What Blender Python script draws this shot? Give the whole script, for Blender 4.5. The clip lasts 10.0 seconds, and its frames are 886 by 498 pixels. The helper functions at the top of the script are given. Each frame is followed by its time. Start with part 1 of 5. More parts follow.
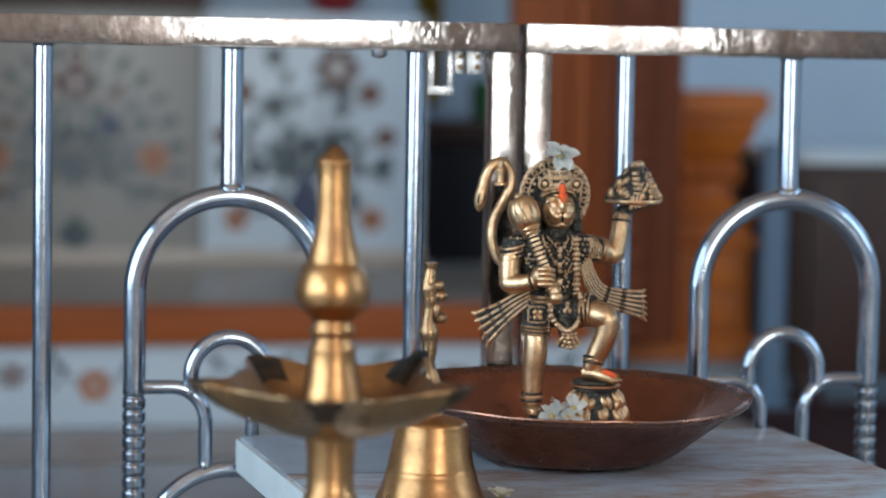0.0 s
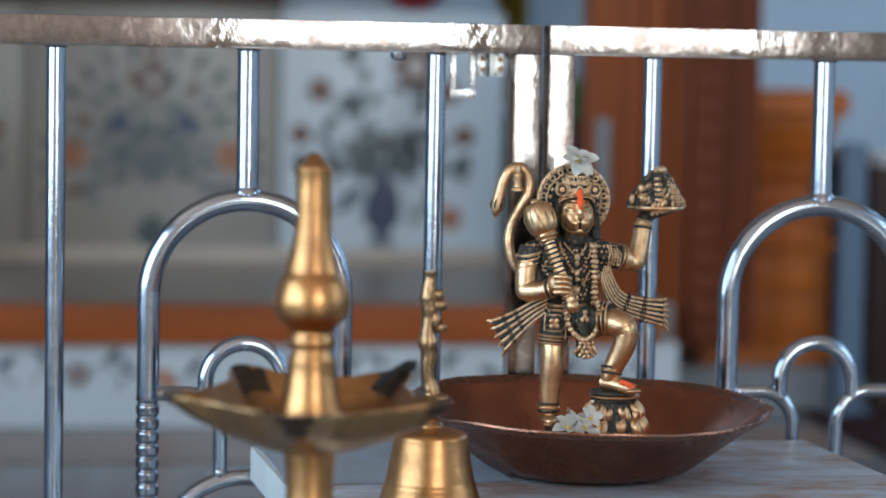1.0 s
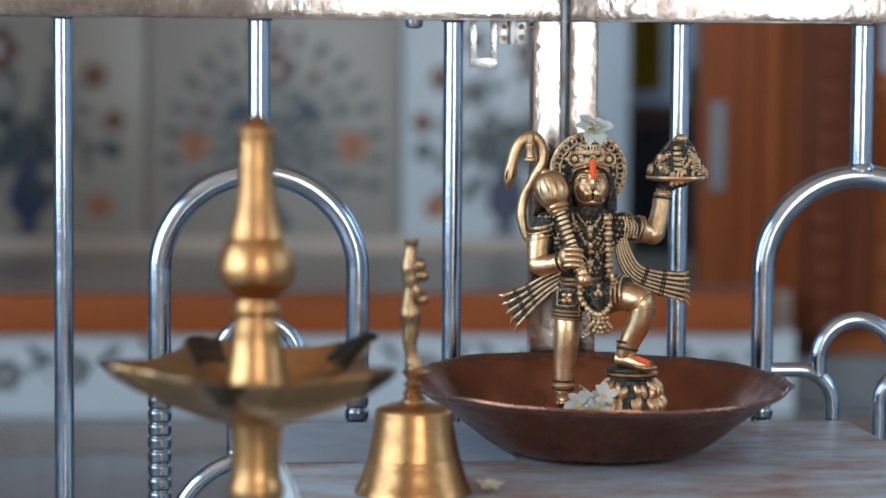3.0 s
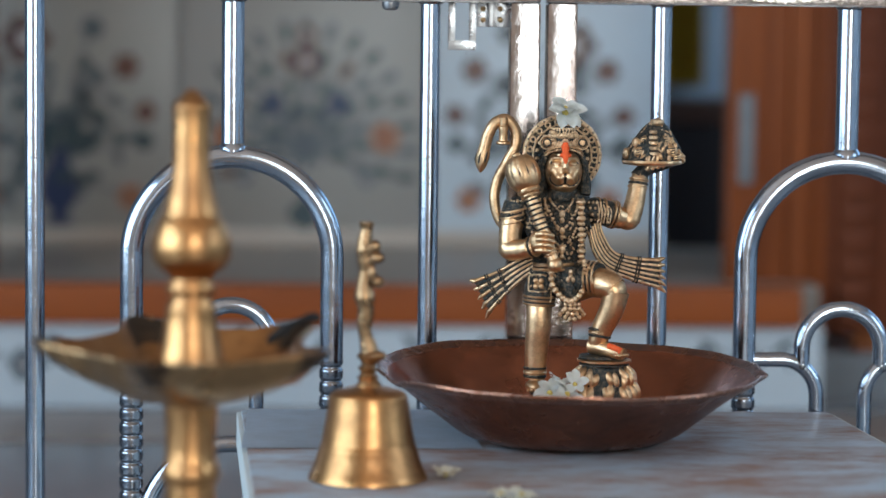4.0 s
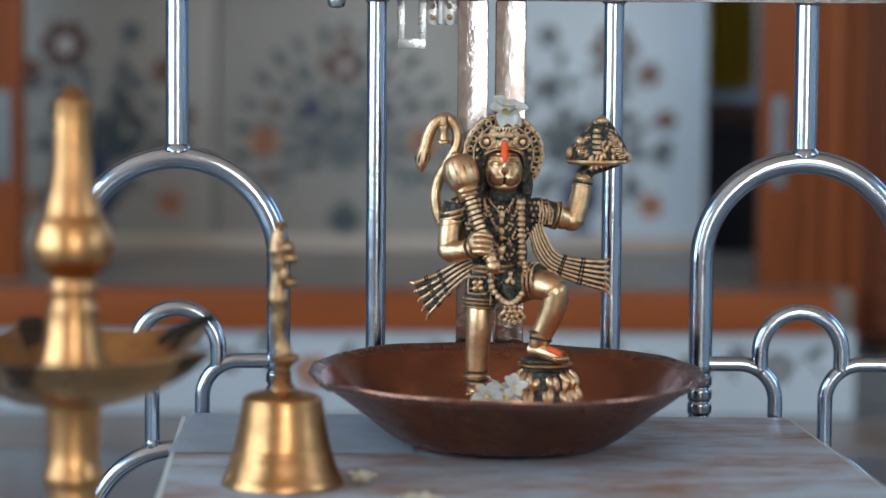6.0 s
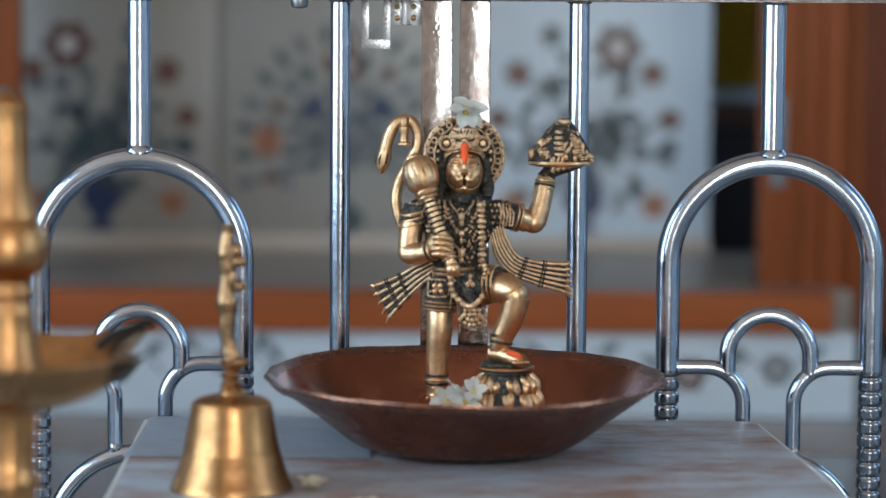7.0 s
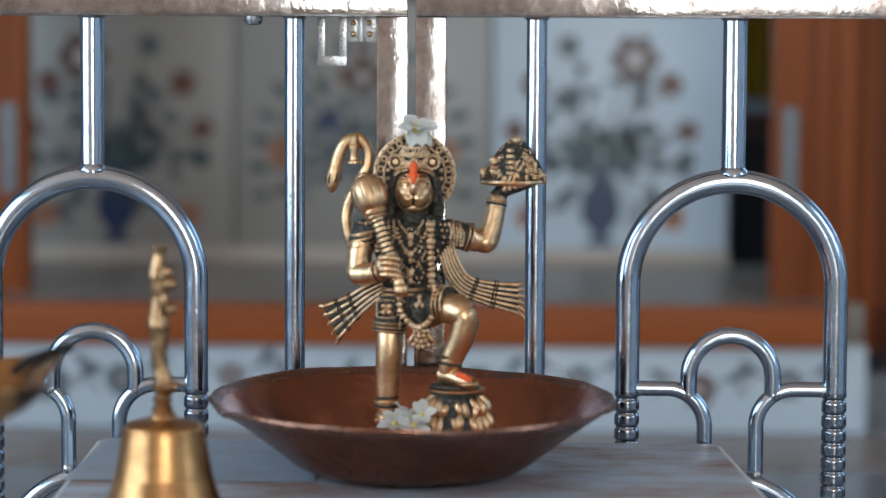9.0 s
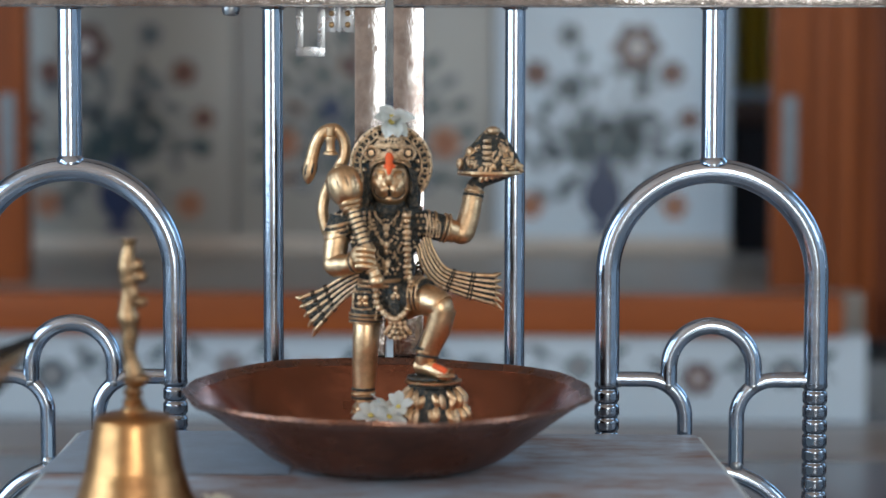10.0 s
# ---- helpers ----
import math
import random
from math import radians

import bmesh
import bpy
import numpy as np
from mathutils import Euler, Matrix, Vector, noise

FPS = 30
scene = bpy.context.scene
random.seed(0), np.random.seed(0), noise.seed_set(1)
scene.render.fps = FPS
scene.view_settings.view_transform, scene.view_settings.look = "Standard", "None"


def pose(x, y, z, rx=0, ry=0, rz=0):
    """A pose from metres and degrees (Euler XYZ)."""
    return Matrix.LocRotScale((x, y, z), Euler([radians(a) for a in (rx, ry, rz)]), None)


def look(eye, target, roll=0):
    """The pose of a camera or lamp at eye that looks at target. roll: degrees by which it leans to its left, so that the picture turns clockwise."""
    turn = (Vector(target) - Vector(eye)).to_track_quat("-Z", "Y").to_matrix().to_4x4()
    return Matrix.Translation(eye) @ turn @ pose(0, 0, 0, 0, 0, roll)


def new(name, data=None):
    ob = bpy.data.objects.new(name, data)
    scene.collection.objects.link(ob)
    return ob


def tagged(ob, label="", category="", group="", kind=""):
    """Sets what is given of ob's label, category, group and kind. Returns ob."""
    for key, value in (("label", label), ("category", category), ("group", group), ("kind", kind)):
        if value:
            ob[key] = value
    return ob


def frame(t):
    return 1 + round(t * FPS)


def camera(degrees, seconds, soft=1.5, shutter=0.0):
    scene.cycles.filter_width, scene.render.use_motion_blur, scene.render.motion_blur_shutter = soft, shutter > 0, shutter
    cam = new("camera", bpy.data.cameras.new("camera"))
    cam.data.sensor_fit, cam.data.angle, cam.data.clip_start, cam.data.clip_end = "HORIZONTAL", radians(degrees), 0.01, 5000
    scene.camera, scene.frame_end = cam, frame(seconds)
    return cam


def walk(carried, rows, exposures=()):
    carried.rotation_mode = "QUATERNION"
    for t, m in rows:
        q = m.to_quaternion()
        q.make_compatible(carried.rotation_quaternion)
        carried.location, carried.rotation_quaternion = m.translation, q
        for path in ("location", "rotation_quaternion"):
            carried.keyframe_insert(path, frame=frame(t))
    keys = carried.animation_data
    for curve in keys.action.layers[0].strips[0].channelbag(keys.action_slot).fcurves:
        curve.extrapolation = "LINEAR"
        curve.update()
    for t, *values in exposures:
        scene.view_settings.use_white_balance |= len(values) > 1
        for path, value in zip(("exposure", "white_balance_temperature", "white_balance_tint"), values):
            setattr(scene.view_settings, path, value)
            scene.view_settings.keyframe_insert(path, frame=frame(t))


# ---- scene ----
cam = camera(20.8, 10.0)
PATH = [
    (0, (-0.527, -2.078, 0.318), (-0.091, -0.132, 0.172), 1.0),
    (0.5, (-0.475, -2.065, 0.321), (-0.092, -0.108, 0.176), 1.1),
    (1, (-0.432, -2.055, 0.326), (-0.095, -0.089, 0.174), 1.1),
    (1.5, (-0.387, -2.045, 0.322), (-0.097, -0.073, 0.165), 0.8),
    (2, (-0.348, -2.038, 0.314), (-0.104, -0.059, 0.157), 0.5),
    (3.5, (-0.228, -2.003, 0.295), (-0.088, -0.014, 0.142), 0.6),
    (4, (-0.187, -1.993, 0.288), (-0.076, -0.002, 0.133), 0.7),
    (4.5, (-0.151, -1.985, 0.28), (-0.063, 0.007, 0.125), 0.5),
    (5, (-0.12, -1.978, 0.279), (-0.054, 0.015, 0.125), 0.4),
    (5.5, (-0.088, -1.97, 0.28), (-0.046, 0.024, 0.131), 0.5),
    (7, (-0.003, -1.947, 0.284), (-0.005, 0.048, 0.133), 0.4),
    (7.5, (0.019, -1.938, 0.284), (0.004, 0.056, 0.134), 0.6),
    (8, (0.042, -1.93, 0.286), (0.012, 0.064, 0.138), 0.6),
    (8.5, (0.062, -1.924, 0.289), (0.021, 0.07, 0.145), 0.4),
    (9, (0.078, -1.919, 0.292), (0.028, 0.075, 0.147), 0.3),
    (9.5, (0.094, -1.916, 0.294), (0.035, 0.077, 0.144), 0.2),
    (10, (0.109, -1.912, 0.294), (0.044, 0.081, 0.139), 0.1),
]
walk(cam, [(t, look(eye, target, roll)) for t, eye, target, roll in PATH], ((0, -0.18, 5640, 2), (3, -0.13, 5640, 2), (10, -0.14, 5640, 2)))
cam.data.dof.use_dof, cam.data.dof.focus_distance, cam.data.dof.aperture_fstop = True, 1.91, 3.9

# ---- world, sun and window light ----
world = bpy.data.worlds.new("sky")
scene.world = world
world.use_nodes = True
wn = world.node_tree
sky = wn.nodes.new("ShaderNodeTexSky")
sky.sky_type, sky.sun_disc = "NISHITA", False
sky.sun_elevation, sky.sun_rotation = radians(48), radians(150)
wn.nodes["Background"].inputs[1].default_value = 0.12
wn.links.new(sky.outputs[0], wn.nodes["Background"].inputs[0])


def lamp(name, kind, m, energy, color, size=1.0, size_y=1.0):
    data = bpy.data.lights.new(name, kind)
    data.energy, data.color = energy, color
    if kind == "AREA":
        data.shape, data.size, data.size_y = "RECTANGLE", size, size_y
    ob = new(name, data)
    ob.matrix_world = m
    return ob


sun = lamp("sun", "SUN", look((2.0, -3.5, 4.5), (0, 0, 0)), 3.0, (1.0, 0.93, 0.82))
sun.data.angle = radians(0.5)
# sky light standing in the room's openings
lamp("doorway_light", "AREA", look((0.76, -4.55, 1.0), (0.76, 0, 0.95)), 66, (1.0, 0.94, 0.86), 1.26, 2.0)
lamp("window_light", "AREA", look((-2.76, -2.3, 1.0), (0, -2.3, 0.9)), 140, (0.76, 0.88, 1.0), 3.9, 1.9)
lamp("side_window_light", "AREA", look((2.75, -1.2, 1.2), (0, -0.6, 0.5)), 16, (0.80, 0.90, 1.0), 0.9, 1.1)
lamp("shrine_window_light", "AREA", look((2.75, 2.2, 1.35), (0, 2.4, 0.2)), 14, (0.46, 0.71, 1.0), 1.2, 1.2)


# ---- materials ----
def material(name, base, rough=0.5, metal=0.0, vary=(), grain=40.0, bump=0.0, bump_scale=80.0, stretch=(1, 1, 1), rough_vary=0.0, amount=0.6, spec=0.5, coat=0.0, lo=0.55, hi=0.95):
    """A surface of one colour, broken by a second colour at a coarse and a fine scale, with fine relief."""
    m = bpy.data.materials.new(name)
    m.use_nodes = True
    t = m.node_tree
    b = t.nodes["Principled BSDF"]
    b.inputs["Base Color"].default_value = (*base, 1)
    b.inputs["Roughness"].default_value, b.inputs["Metallic"].default_value = rough, metal
    b.inputs["Specular IOR Level"].default_value, b.inputs["Coat Weight"].default_value = spec, coat
    co = t.nodes.new("ShaderNodeTexCoord")
    mp = t.nodes.new("ShaderNodeMapping")
    mp.inputs["Scale"].default_value = stretch
    t.links.new(co.outputs["Object"], mp.inputs["Vector"])

    def noise_node(scale, detail=6, roughness=0.6):
        n = t.nodes.new("ShaderNodeTexNoise")
        n.inputs["Scale"].default_value, n.inputs["Detail"].default_value, n.inputs["Roughness"].default_value = scale, detail, roughness
        t.links.new(mp.outputs[0], n.inputs["Vector"])
        return n

    coarse, fine = noise_node(grain), noise_node(grain * 7, 8, 0.7)
    if vary:
        add = t.nodes.new("ShaderNodeMath")
        add.operation = "MULTIPLY_ADD"
        t.links.new(fine.outputs[0], add.inputs[0])
        add.inputs[1].default_value = 0.45
        t.links.new(coarse.outputs[0], add.inputs[2])
        ramp = t.nodes.new("ShaderNodeMapRange")
        ramp.inputs["From Min"].default_value, ramp.inputs["From Max"].default_value = lo, hi
        ramp.inputs["To Max"].default_value = amount
        t.links.new(add.outputs[0], ramp.inputs["Value"])
        mix = t.nodes.new("ShaderNodeMix")
        mix.data_type = "RGBA"
        mix.inputs["A"].default_value, mix.inputs["B"].default_value = (*base, 1), (*vary, 1)
        t.links.new(ramp.outputs[0], mix.inputs["Factor"])
        t.links.new(mix.outputs["Result"], b.inputs["Base Color"])
    if rough_vary:
        r = t.nodes.new("ShaderNodeMapRange")
        r.inputs["From Min"].default_value, r.inputs["From Max"].default_value = 0.35, 0.7
        r.inputs["To Min"].default_value, r.inputs["To Max"].default_value = max(0.02, rough - rough_vary), rough + rough_vary
        t.links.new(coarse.outputs[0], r.inputs["Value"])
        t.links.new(r.outputs[0], b.inputs["Roughness"])
    if bump:
        bn = noise_node(bump_scale, 5)
        bu = t.nodes.new("ShaderNodeBump")
        bu.inputs["Strength"].default_value, bu.inputs["Distance"].default_value = bump, 0.002
        t.links.new(bn.outputs[0], bu.inputs["Height"])
        t.links.new(bu.outputs[0], b.inputs["Normal"])
    return m


STEEL = material("polished_steel", (0.48, 0.53, 0.61), 0.17, 1, (0.41, 0.43, 0.48), 60, 0.16, 45, rough_vary=0.05)
STEEL_FLAT = material("worn_flat_steel", (0.58, 0.55, 0.53), 0.16, 1, (0.20, 0.15, 0.13), 20, 0.60, 22, (1, 1, 0.8), rough_vary=0.12, amount=0.9, lo=0.50, hi=0.88)
STEEL_DULL = material("dull_steel", (0.42, 0.42, 0.43), 0.30, 1, (0.3, 0.28, 0.26), 80, 0.2, 120, rough_vary=0.1)
BRASS = material("worn_brass", (0.60, 0.315, 0.120), 0.36, 1, (0.28, 0.135, 0.060), 34, 0.22, 55, (1, 1, 1.3), rough_vary=0.10, amount=0.8)
BRASS_HANDLE = material("dull_brass", (0.44, 0.27, 0.135), 0.32, 1, (0.16, 0.085, 0.045), 60, 0.2, 120, rough_vary=0.1, amount=0.8)
STEEL_RIB = material("darkened_steel", (0.34, 0.36, 0.40), 0.16, 1, (0.20, 0.20, 0.22), 60, 0.2, 60, rough_vary=0.06)
BRASS_DARK = material("tarnished_brass", (0.54, 0.33, 0.16), 0.34, 1, (0.13, 0.08, 0.04), 30, 0.2, 120, rough_vary=0.1)
BRONZE = material("rubbed_bronze", (0.74, 0.485, 0.265), 0.40, 1, (0.25, 0.14, 0.070), 70, 0.22, 260, rough_vary=0.10, amount=0.75, lo=0.64, hi=1.0)
BRONZE_CARVED = material("carved_bronze", (0.72, 0.50, 0.30), 0.38, 1, (0.06, 0.045, 0.03), 330, 0.5, 700, rough_vary=0.1, amount=0.6, lo=0.70, hi=0.95)
PATINA = material("dark_patina", (0.020, 0.025, 0.025), 0.40, 0.55, (0.36, 0.245, 0.14), 480, 0.8, 520, rough_vary=0.1, amount=0.72, lo=0.70, hi=1.0)
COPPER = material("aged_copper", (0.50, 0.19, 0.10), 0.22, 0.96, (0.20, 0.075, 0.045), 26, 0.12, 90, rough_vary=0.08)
# tarnish plus the shade under the tray's outer wall, both in this darker copper
COPPER_OUT = material("tarnished_copper_shaded", (0.255, 0.085, 0.037), 0.31, 0.88, (0.065, 0.026, 0.016), 24, 0.15, 90, rough_vary=0.1, amount=0.8)
COPPER_EDGE = material("scuffed_copper_edge", (0.34, 0.145, 0.080), 0.3, 0.9, (0.16, 0.115, 0.10), 50, 0.2, 120, rough_vary=0.1, amount=0.9)
VERMILION = material("vermilion_paste", (0.85, 0.12, 0.02), 0.8, 0, (0.6, 0.06, 0.01), 300, 0.4, 500)
PETAL = material("white_petal", (0.93, 0.92, 0.88), 0.55, 0, (0.75, 0.72, 0.6), 200, 0.15, 300)
PETAL_OLD = material("wilting_petal", (0.92, 0.89, 0.80), 0.6, 0, (0.76, 0.66, 0.48), 180, 0.2, 300)
STAMEN = material("yellow_stamen", (0.65, 0.5, 0.12), 0.7)
BOARD = material("worn_white_board", (0.43, 0.49, 0.55), 0.5, 0, (0.27, 0.125, 0.060), 14, 0.3, 60, (0.9, 1.8, 1.8), 0.1, 0.9, lo=0.60, hi=0.92)
BOARD_SIDE = material("painted_board_edge", (0.70, 0.73, 0.71), 0.5, 0, (0.55, 0.56, 0.54), 20, 0.15, 80, amount=0.5)
CLOTH = material("pale_cloth", (0.62, 0.68, 0.76), 0.85, 0, (0.44, 0.45, 0.47), 30, 0.5, 700, amount=0.5)
WOOD = material("orange_varnished_wood", (0.29, 0.070, 0.011), 0.5, 0, (0.11, 0.027, 0.007), 5, 0.15, 40, (6, 6, 0.5), 0.08, spec=0.25)
WOOD_DEEP = material("deep_brown_wood", (0.165, 0.038, 0.009), 0.5, 0, (0.08, 0.019, 0.006), 5, 0.15, 40, (6, 6, 0.5), 0.08, spec=0.25)
WOOD_BEAM = material("orange_wood_beam", (0.37, 0.090, 0.016), 0.45, 0, (0.22, 0.055, 0.016), 5, 0.15, 40, (0.5, 6, 6), 0.08, spec=0.25)
WOOD_STAND = material("carved_orange_wood", (0.54, 0.150, 0.020), 0.42, 0, (0.24, 0.062, 0.011), 7, 0.2, 40, (0.7, 4, 4), 0.08, spec=0.35)
WOOD_CABINET = material("brown_stained_wood", (0.050, 0.018, 0.011), 0.5, 0, (0.022, 0.010, 0.007), 8, 0.15, 40, (5, 5, 0.6), 0.08)
WOOD_DARK = material("dark_wood", (0.060, 0.026, 0.016), 0.45, 0, (0.025, 0.012, 0.008), 8, 0.15, 40, (5, 5, 0.6), 0.08)
MARBLE = material("white_marble", (0.68, 0.75, 0.80), 0.3, 0, (0.60, 0.62, 0.64), 4, 0.05, 60, amount=0.7)
MARBLE_DADO = material("polished_white_marble", (0.64, 0.68, 0.71), 0.3, 0, (0.54, 0.57, 0.59), 4, 0.05, 60, amount=0.6)
# cream tone, with the left side's dimmer, warmer light put into it
MARBLE_WARM_DIM = material("cream_marble_dimmed", (0.34, 0.305, 0.26), 0.3, 0, (0.37, 0.34, 0.31), 4, 0.05, 60, amount=0.7)
LEDGE_STONE = material("brown_grey_stone", (0.33, 0.285, 0.235), 0.3, 0, (0.24, 0.21, 0.18), 4, 0.05, 60, amount=0.6)
BRASS_SOOT = material("sooty_brass", (0.10, 0.065, 0.04), 0.5, 0.8, (0.02, 0.018, 0.016), 60, 0.3, 120, rough_vary=0.1)
MARBLE_GREY = material("grey_marble_floor", (0.25, 0.265, 0.285), 0.22, 0, (0.17, 0.165, 0.165), 3, 0.05, 60, amount=0.7)
CREAM_STONE = material("cream_stone", (0.62, 0.52, 0.42), 0.4, 0, (0.5, 0.4, 0.32), 6, 0.05, 60, amount=0.6)
PLASTER = material("pale_plaster", (0.34, 0.39, 0.46), 0.8, 0, (0.28, 0.32, 0.38), 2, 0.2, 40, amount=0.6)
PLASTER_BLUE = material("blue_white_plaster", (0.44, 0.52, 0.60), 0.8, 0, (0.36, 0.43, 0.51), 2, 0.2, 40, amount=0.6)
PLASTER_SKY = material("pale_sky_plaster", (0.56, 0.64, 0.71), 0.8, 0, (0.48, 0.55, 0.62), 2, 0.2, 40, amount=0.6)
PLASTER_WARM = material("peach_plaster", (0.64, 0.46, 0.34), 0.8, 0, (0.52, 0.37, 0.27), 2, 0.2, 40, amount=0.6)
# near black for the dark depth of the gap beside the panels
DARK = material("gap_black", (0.015, 0.013, 0.014), 0.8, 0, (0.03, 0.02, 0.02), 10)
# dark maroon standing in for shade on the floor at the right
FLOOR_SHADE = material("maroon_floor_shade", (0.045, 0.022, 0.022), 0.9, 0, (0.060, 0.028, 0.026), 25, 0.5, 300, spec=0.1)
POST_BLUE = material("grey_blue_paint", (0.13, 0.19, 0.27), 0.5, 0, (0.09, 0.13, 0.19), 12, 0.15, 60)
YELLOW = material("yellow_cloth", (0.62, 0.40, 0.03), 0.8, 0, (0.45, 0.27, 0.02), 15, 0.3, 90)
RED = material("red_cloth", (0.20, 0.012, 0.016), 0.8, 0, (0.2, 0.01, 0.015), 15, 0.3, 90)
GREEN = material("green_plastic", (0.04, 0.16, 0.03), 0.6, 0, (0.02, 0.09, 0.02), 15)
INLAY_BLUE = material("lapis_inlay", (0.014, 0.026, 0.080), 0.3, 0, (0.04, 0.06, 0.15), 60)
INLAY_TEAL = material("green_stone_inlay", (0.03, 0.055, 0.065), 0.3, 0, (0.07, 0.10, 0.10), 60)
INLAY_GREY = material("grey_stone_inlay", (0.085, 0.10, 0.115), 0.3, 0, (0.16, 0.17, 0.18), 60)
INLAY_RED = material("jasper_inlay", (0.075, 0.026, 0.022), 0.3, 0, (0.14, 0.055, 0.04), 60)
INLAY_ORANGE = material("carnelian_inlay", (0.45, 0.17, 0.07), 0.3, 0, (0.3, 0.1, 0.04), 60)
PEARL = material("pale_stone_inlay", (0.62, 0.56, 0.52), 0.3, 0, (0.5, 0.42, 0.4), 60)
PLATE_GREY = material("grey_painted_metal", (0.22, 0.23, 0.24), 0.5, 0.2, (0.15, 0.15, 0.16), 60)
FLOOR_RED = material("brown_floor_stone", (0.30, 0.235, 0.19), 0.3, 0, (0.18, 0.14, 0.12), 6, 0.05, 60)
SOOT = material("soot", (0.012, 0.011, 0.011), 0.9, 0, (0.03, 0.03, 0.03), 100)


# ---- mesh helpers ----
def part(name, bm, mat, parent=None, label="", smooth=True, mats=()):
    me = bpy.data.meshes.new(name)
    bm.normal_update()
    bm.to_mesh(me)
    bm.free()
    for m in (mats or (mat,)):
        me.materials.append(m)
    for p in me.polygons:
        p.use_smooth = smooth
    if smooth:
        me.set_sharp_from_angle(angle=radians(42))
    ob = new(name, me)
    if parent:
        ob.parent = parent
    if label:
        tagged(ob, label)
    return ob


def thing(name, x, y, z, label, category, group="", kind="", rz=0):
    ob = new(name)
    ob.matrix_world = pose(x, y, z, 0, 0, rz)
    ob.empty_display_size = 0.05
    return tagged(ob, label, category, group, kind)


def box(x0, x1, y0, y1, z0, z1, bevel=0.002, bm=None):
    own = bmesh.new()
    r = bmesh.ops.create_cube(own, size=1.0)
    for v in own.verts:
        v.co = Vector((x0 + (v.co.x + 0.5) * (x1 - x0), y0 + (v.co.y + 0.5) * (y1 - y0), z0 + (v.co.z + 0.5) * (z1 - z0)))
    if bevel:
        bmesh.ops.bevel(own, geom=own.edges[:], offset=bevel, segments=2, affect="EDGES", profile=0.7)
    if bm is None:
        return own
    return merge(bm, own)


def merge(bm, other, mat=None):
    """Adds the mesh other to bm and frees it."""
    other.verts.index_update()
    table = [bm.verts.new(v.co) for v in other.verts]
    for f in other.faces:
        g = bm.faces.new([table[v.index] for v in f.verts])
        g.material_index = f.material_index if mat is None else mat
    other.free()
    return bm


def lathe(profile, seg=48, wave=None, closed=False, caps=(True, True)):
    """A turned body from (radius, height) pairs; wave(angle, radius, height) may bend it."""
    bm = bmesh.new()
    rings = []
    for r, z in profile:
        ring = []
        for i in range(seg):
            a = math.tau * i / seg
            rr, zz = wave(a, r, z) if wave else (r, z)
            ring.append(bm.verts.new((rr * math.cos(a), rr * math.sin(a), zz)))
        rings.append(ring)
    for a, b in zip(rings, rings[1:]):
        for i in range(seg):
            bm.faces.new((a[i], a[(i + 1) % seg], b[(i + 1) % seg], b[i]))
    if closed:
        for i in range(seg):
            bm.faces.new((rings[-1][i], rings[-1][(i + 1) % seg], rings[0][(i + 1) % seg], rings[0][i]))
    else:
        if caps[0]:
            bm.faces.new(rings[0][::-1])
        if caps[1]:
            bm.faces.new(rings[-1])
    bm.verts.index_update()
    bm.faces.index_update()
    return bm


def smooth_path(pts, steps=8):
    """A rounded way through a few points."""
    pts = [Vector(p) for p in pts]
    ext = [pts[0] * 2 - pts[1], *pts, pts[-1] * 2 - pts[-2]]
    out = []
    for a, b, c, d in zip(ext, ext[1:], ext[2:], ext[3:]):
        for k in range(steps):
            u = k / steps
            out.append(0.5 * (2 * b + (c - a) * u + (2 * a - 5 * b + 4 * c - d) * u * u + (3 * b - a - 3 * c + d) * u ** 3))
    return out + [pts[-1]]


def tube(path, radius, seg=14, squash=1.0):
    """A round rod along a path; radius is a number or a function of the way 0..1."""
    bm = bmesh.new()
    path = [Vector(p) for p in path]
    n = len(path)
    rings = []
    side = None
    for i, p in enumerate(path):
        d = (path[min(i + 1, n - 1)] - path[max(i - 1, 0)]).normalized()
        if side is None:
            side = d.orthogonal().normalized()
        side = (side - d * side.dot(d)).normalized()
        up = d.cross(side)
        r = radius(i / (n - 1)) if callable(radius) else radius
        rings.append([bm.verts.new(p + (side * math.cos(a) + up * math.sin(a) * squash) * r) for a in (math.tau * k / seg for k in range(seg))])
    for a, b in zip(rings, rings[1:]):
        for k in range(seg):
            bm.faces.new((a[k], a[(k + 1) % seg], b[(k + 1) % seg], b[k]))
    bm.faces.new(rings[0][::-1])
    bm.faces.new(rings[-1])
    bm.verts.index_update()
    return bm


def ball(c, rx, ry=None, rz=None, seg=16, turn=None):
    bm = bmesh.new()
    bmesh.ops.create_uvsphere(bm, u_segments=seg, v_segments=max(6, seg * 2 // 3), radius=1.0)
    ry, rz = ry or rx, rz or rx
    m = Matrix.Translation(c) @ (turn or Matrix()) @ Matrix.Diagonal((rx, ry, rz, 1))
    bmesh.ops.transform(bm, matrix=m, verts=bm.verts)
    bm.verts.index_update()
    return bm


def arc(cx, cz, r, a0, a1, steps=20, y=0.0):
    return [(cx + r * math.cos(radians(a0 + (a1 - a0) * i / steps)), y, cz + r * math.sin(radians(a0 + (a1 - a0) * i / steps))) for i in range(steps + 1)]


# ---- the room ----
FLOOR, PLINTH = -0.45, -0.275


def setting(name, bm, mat, label, category="wall"):
    return tagged(part(name, bm, mat, smooth=False), label, category, kind="structure")


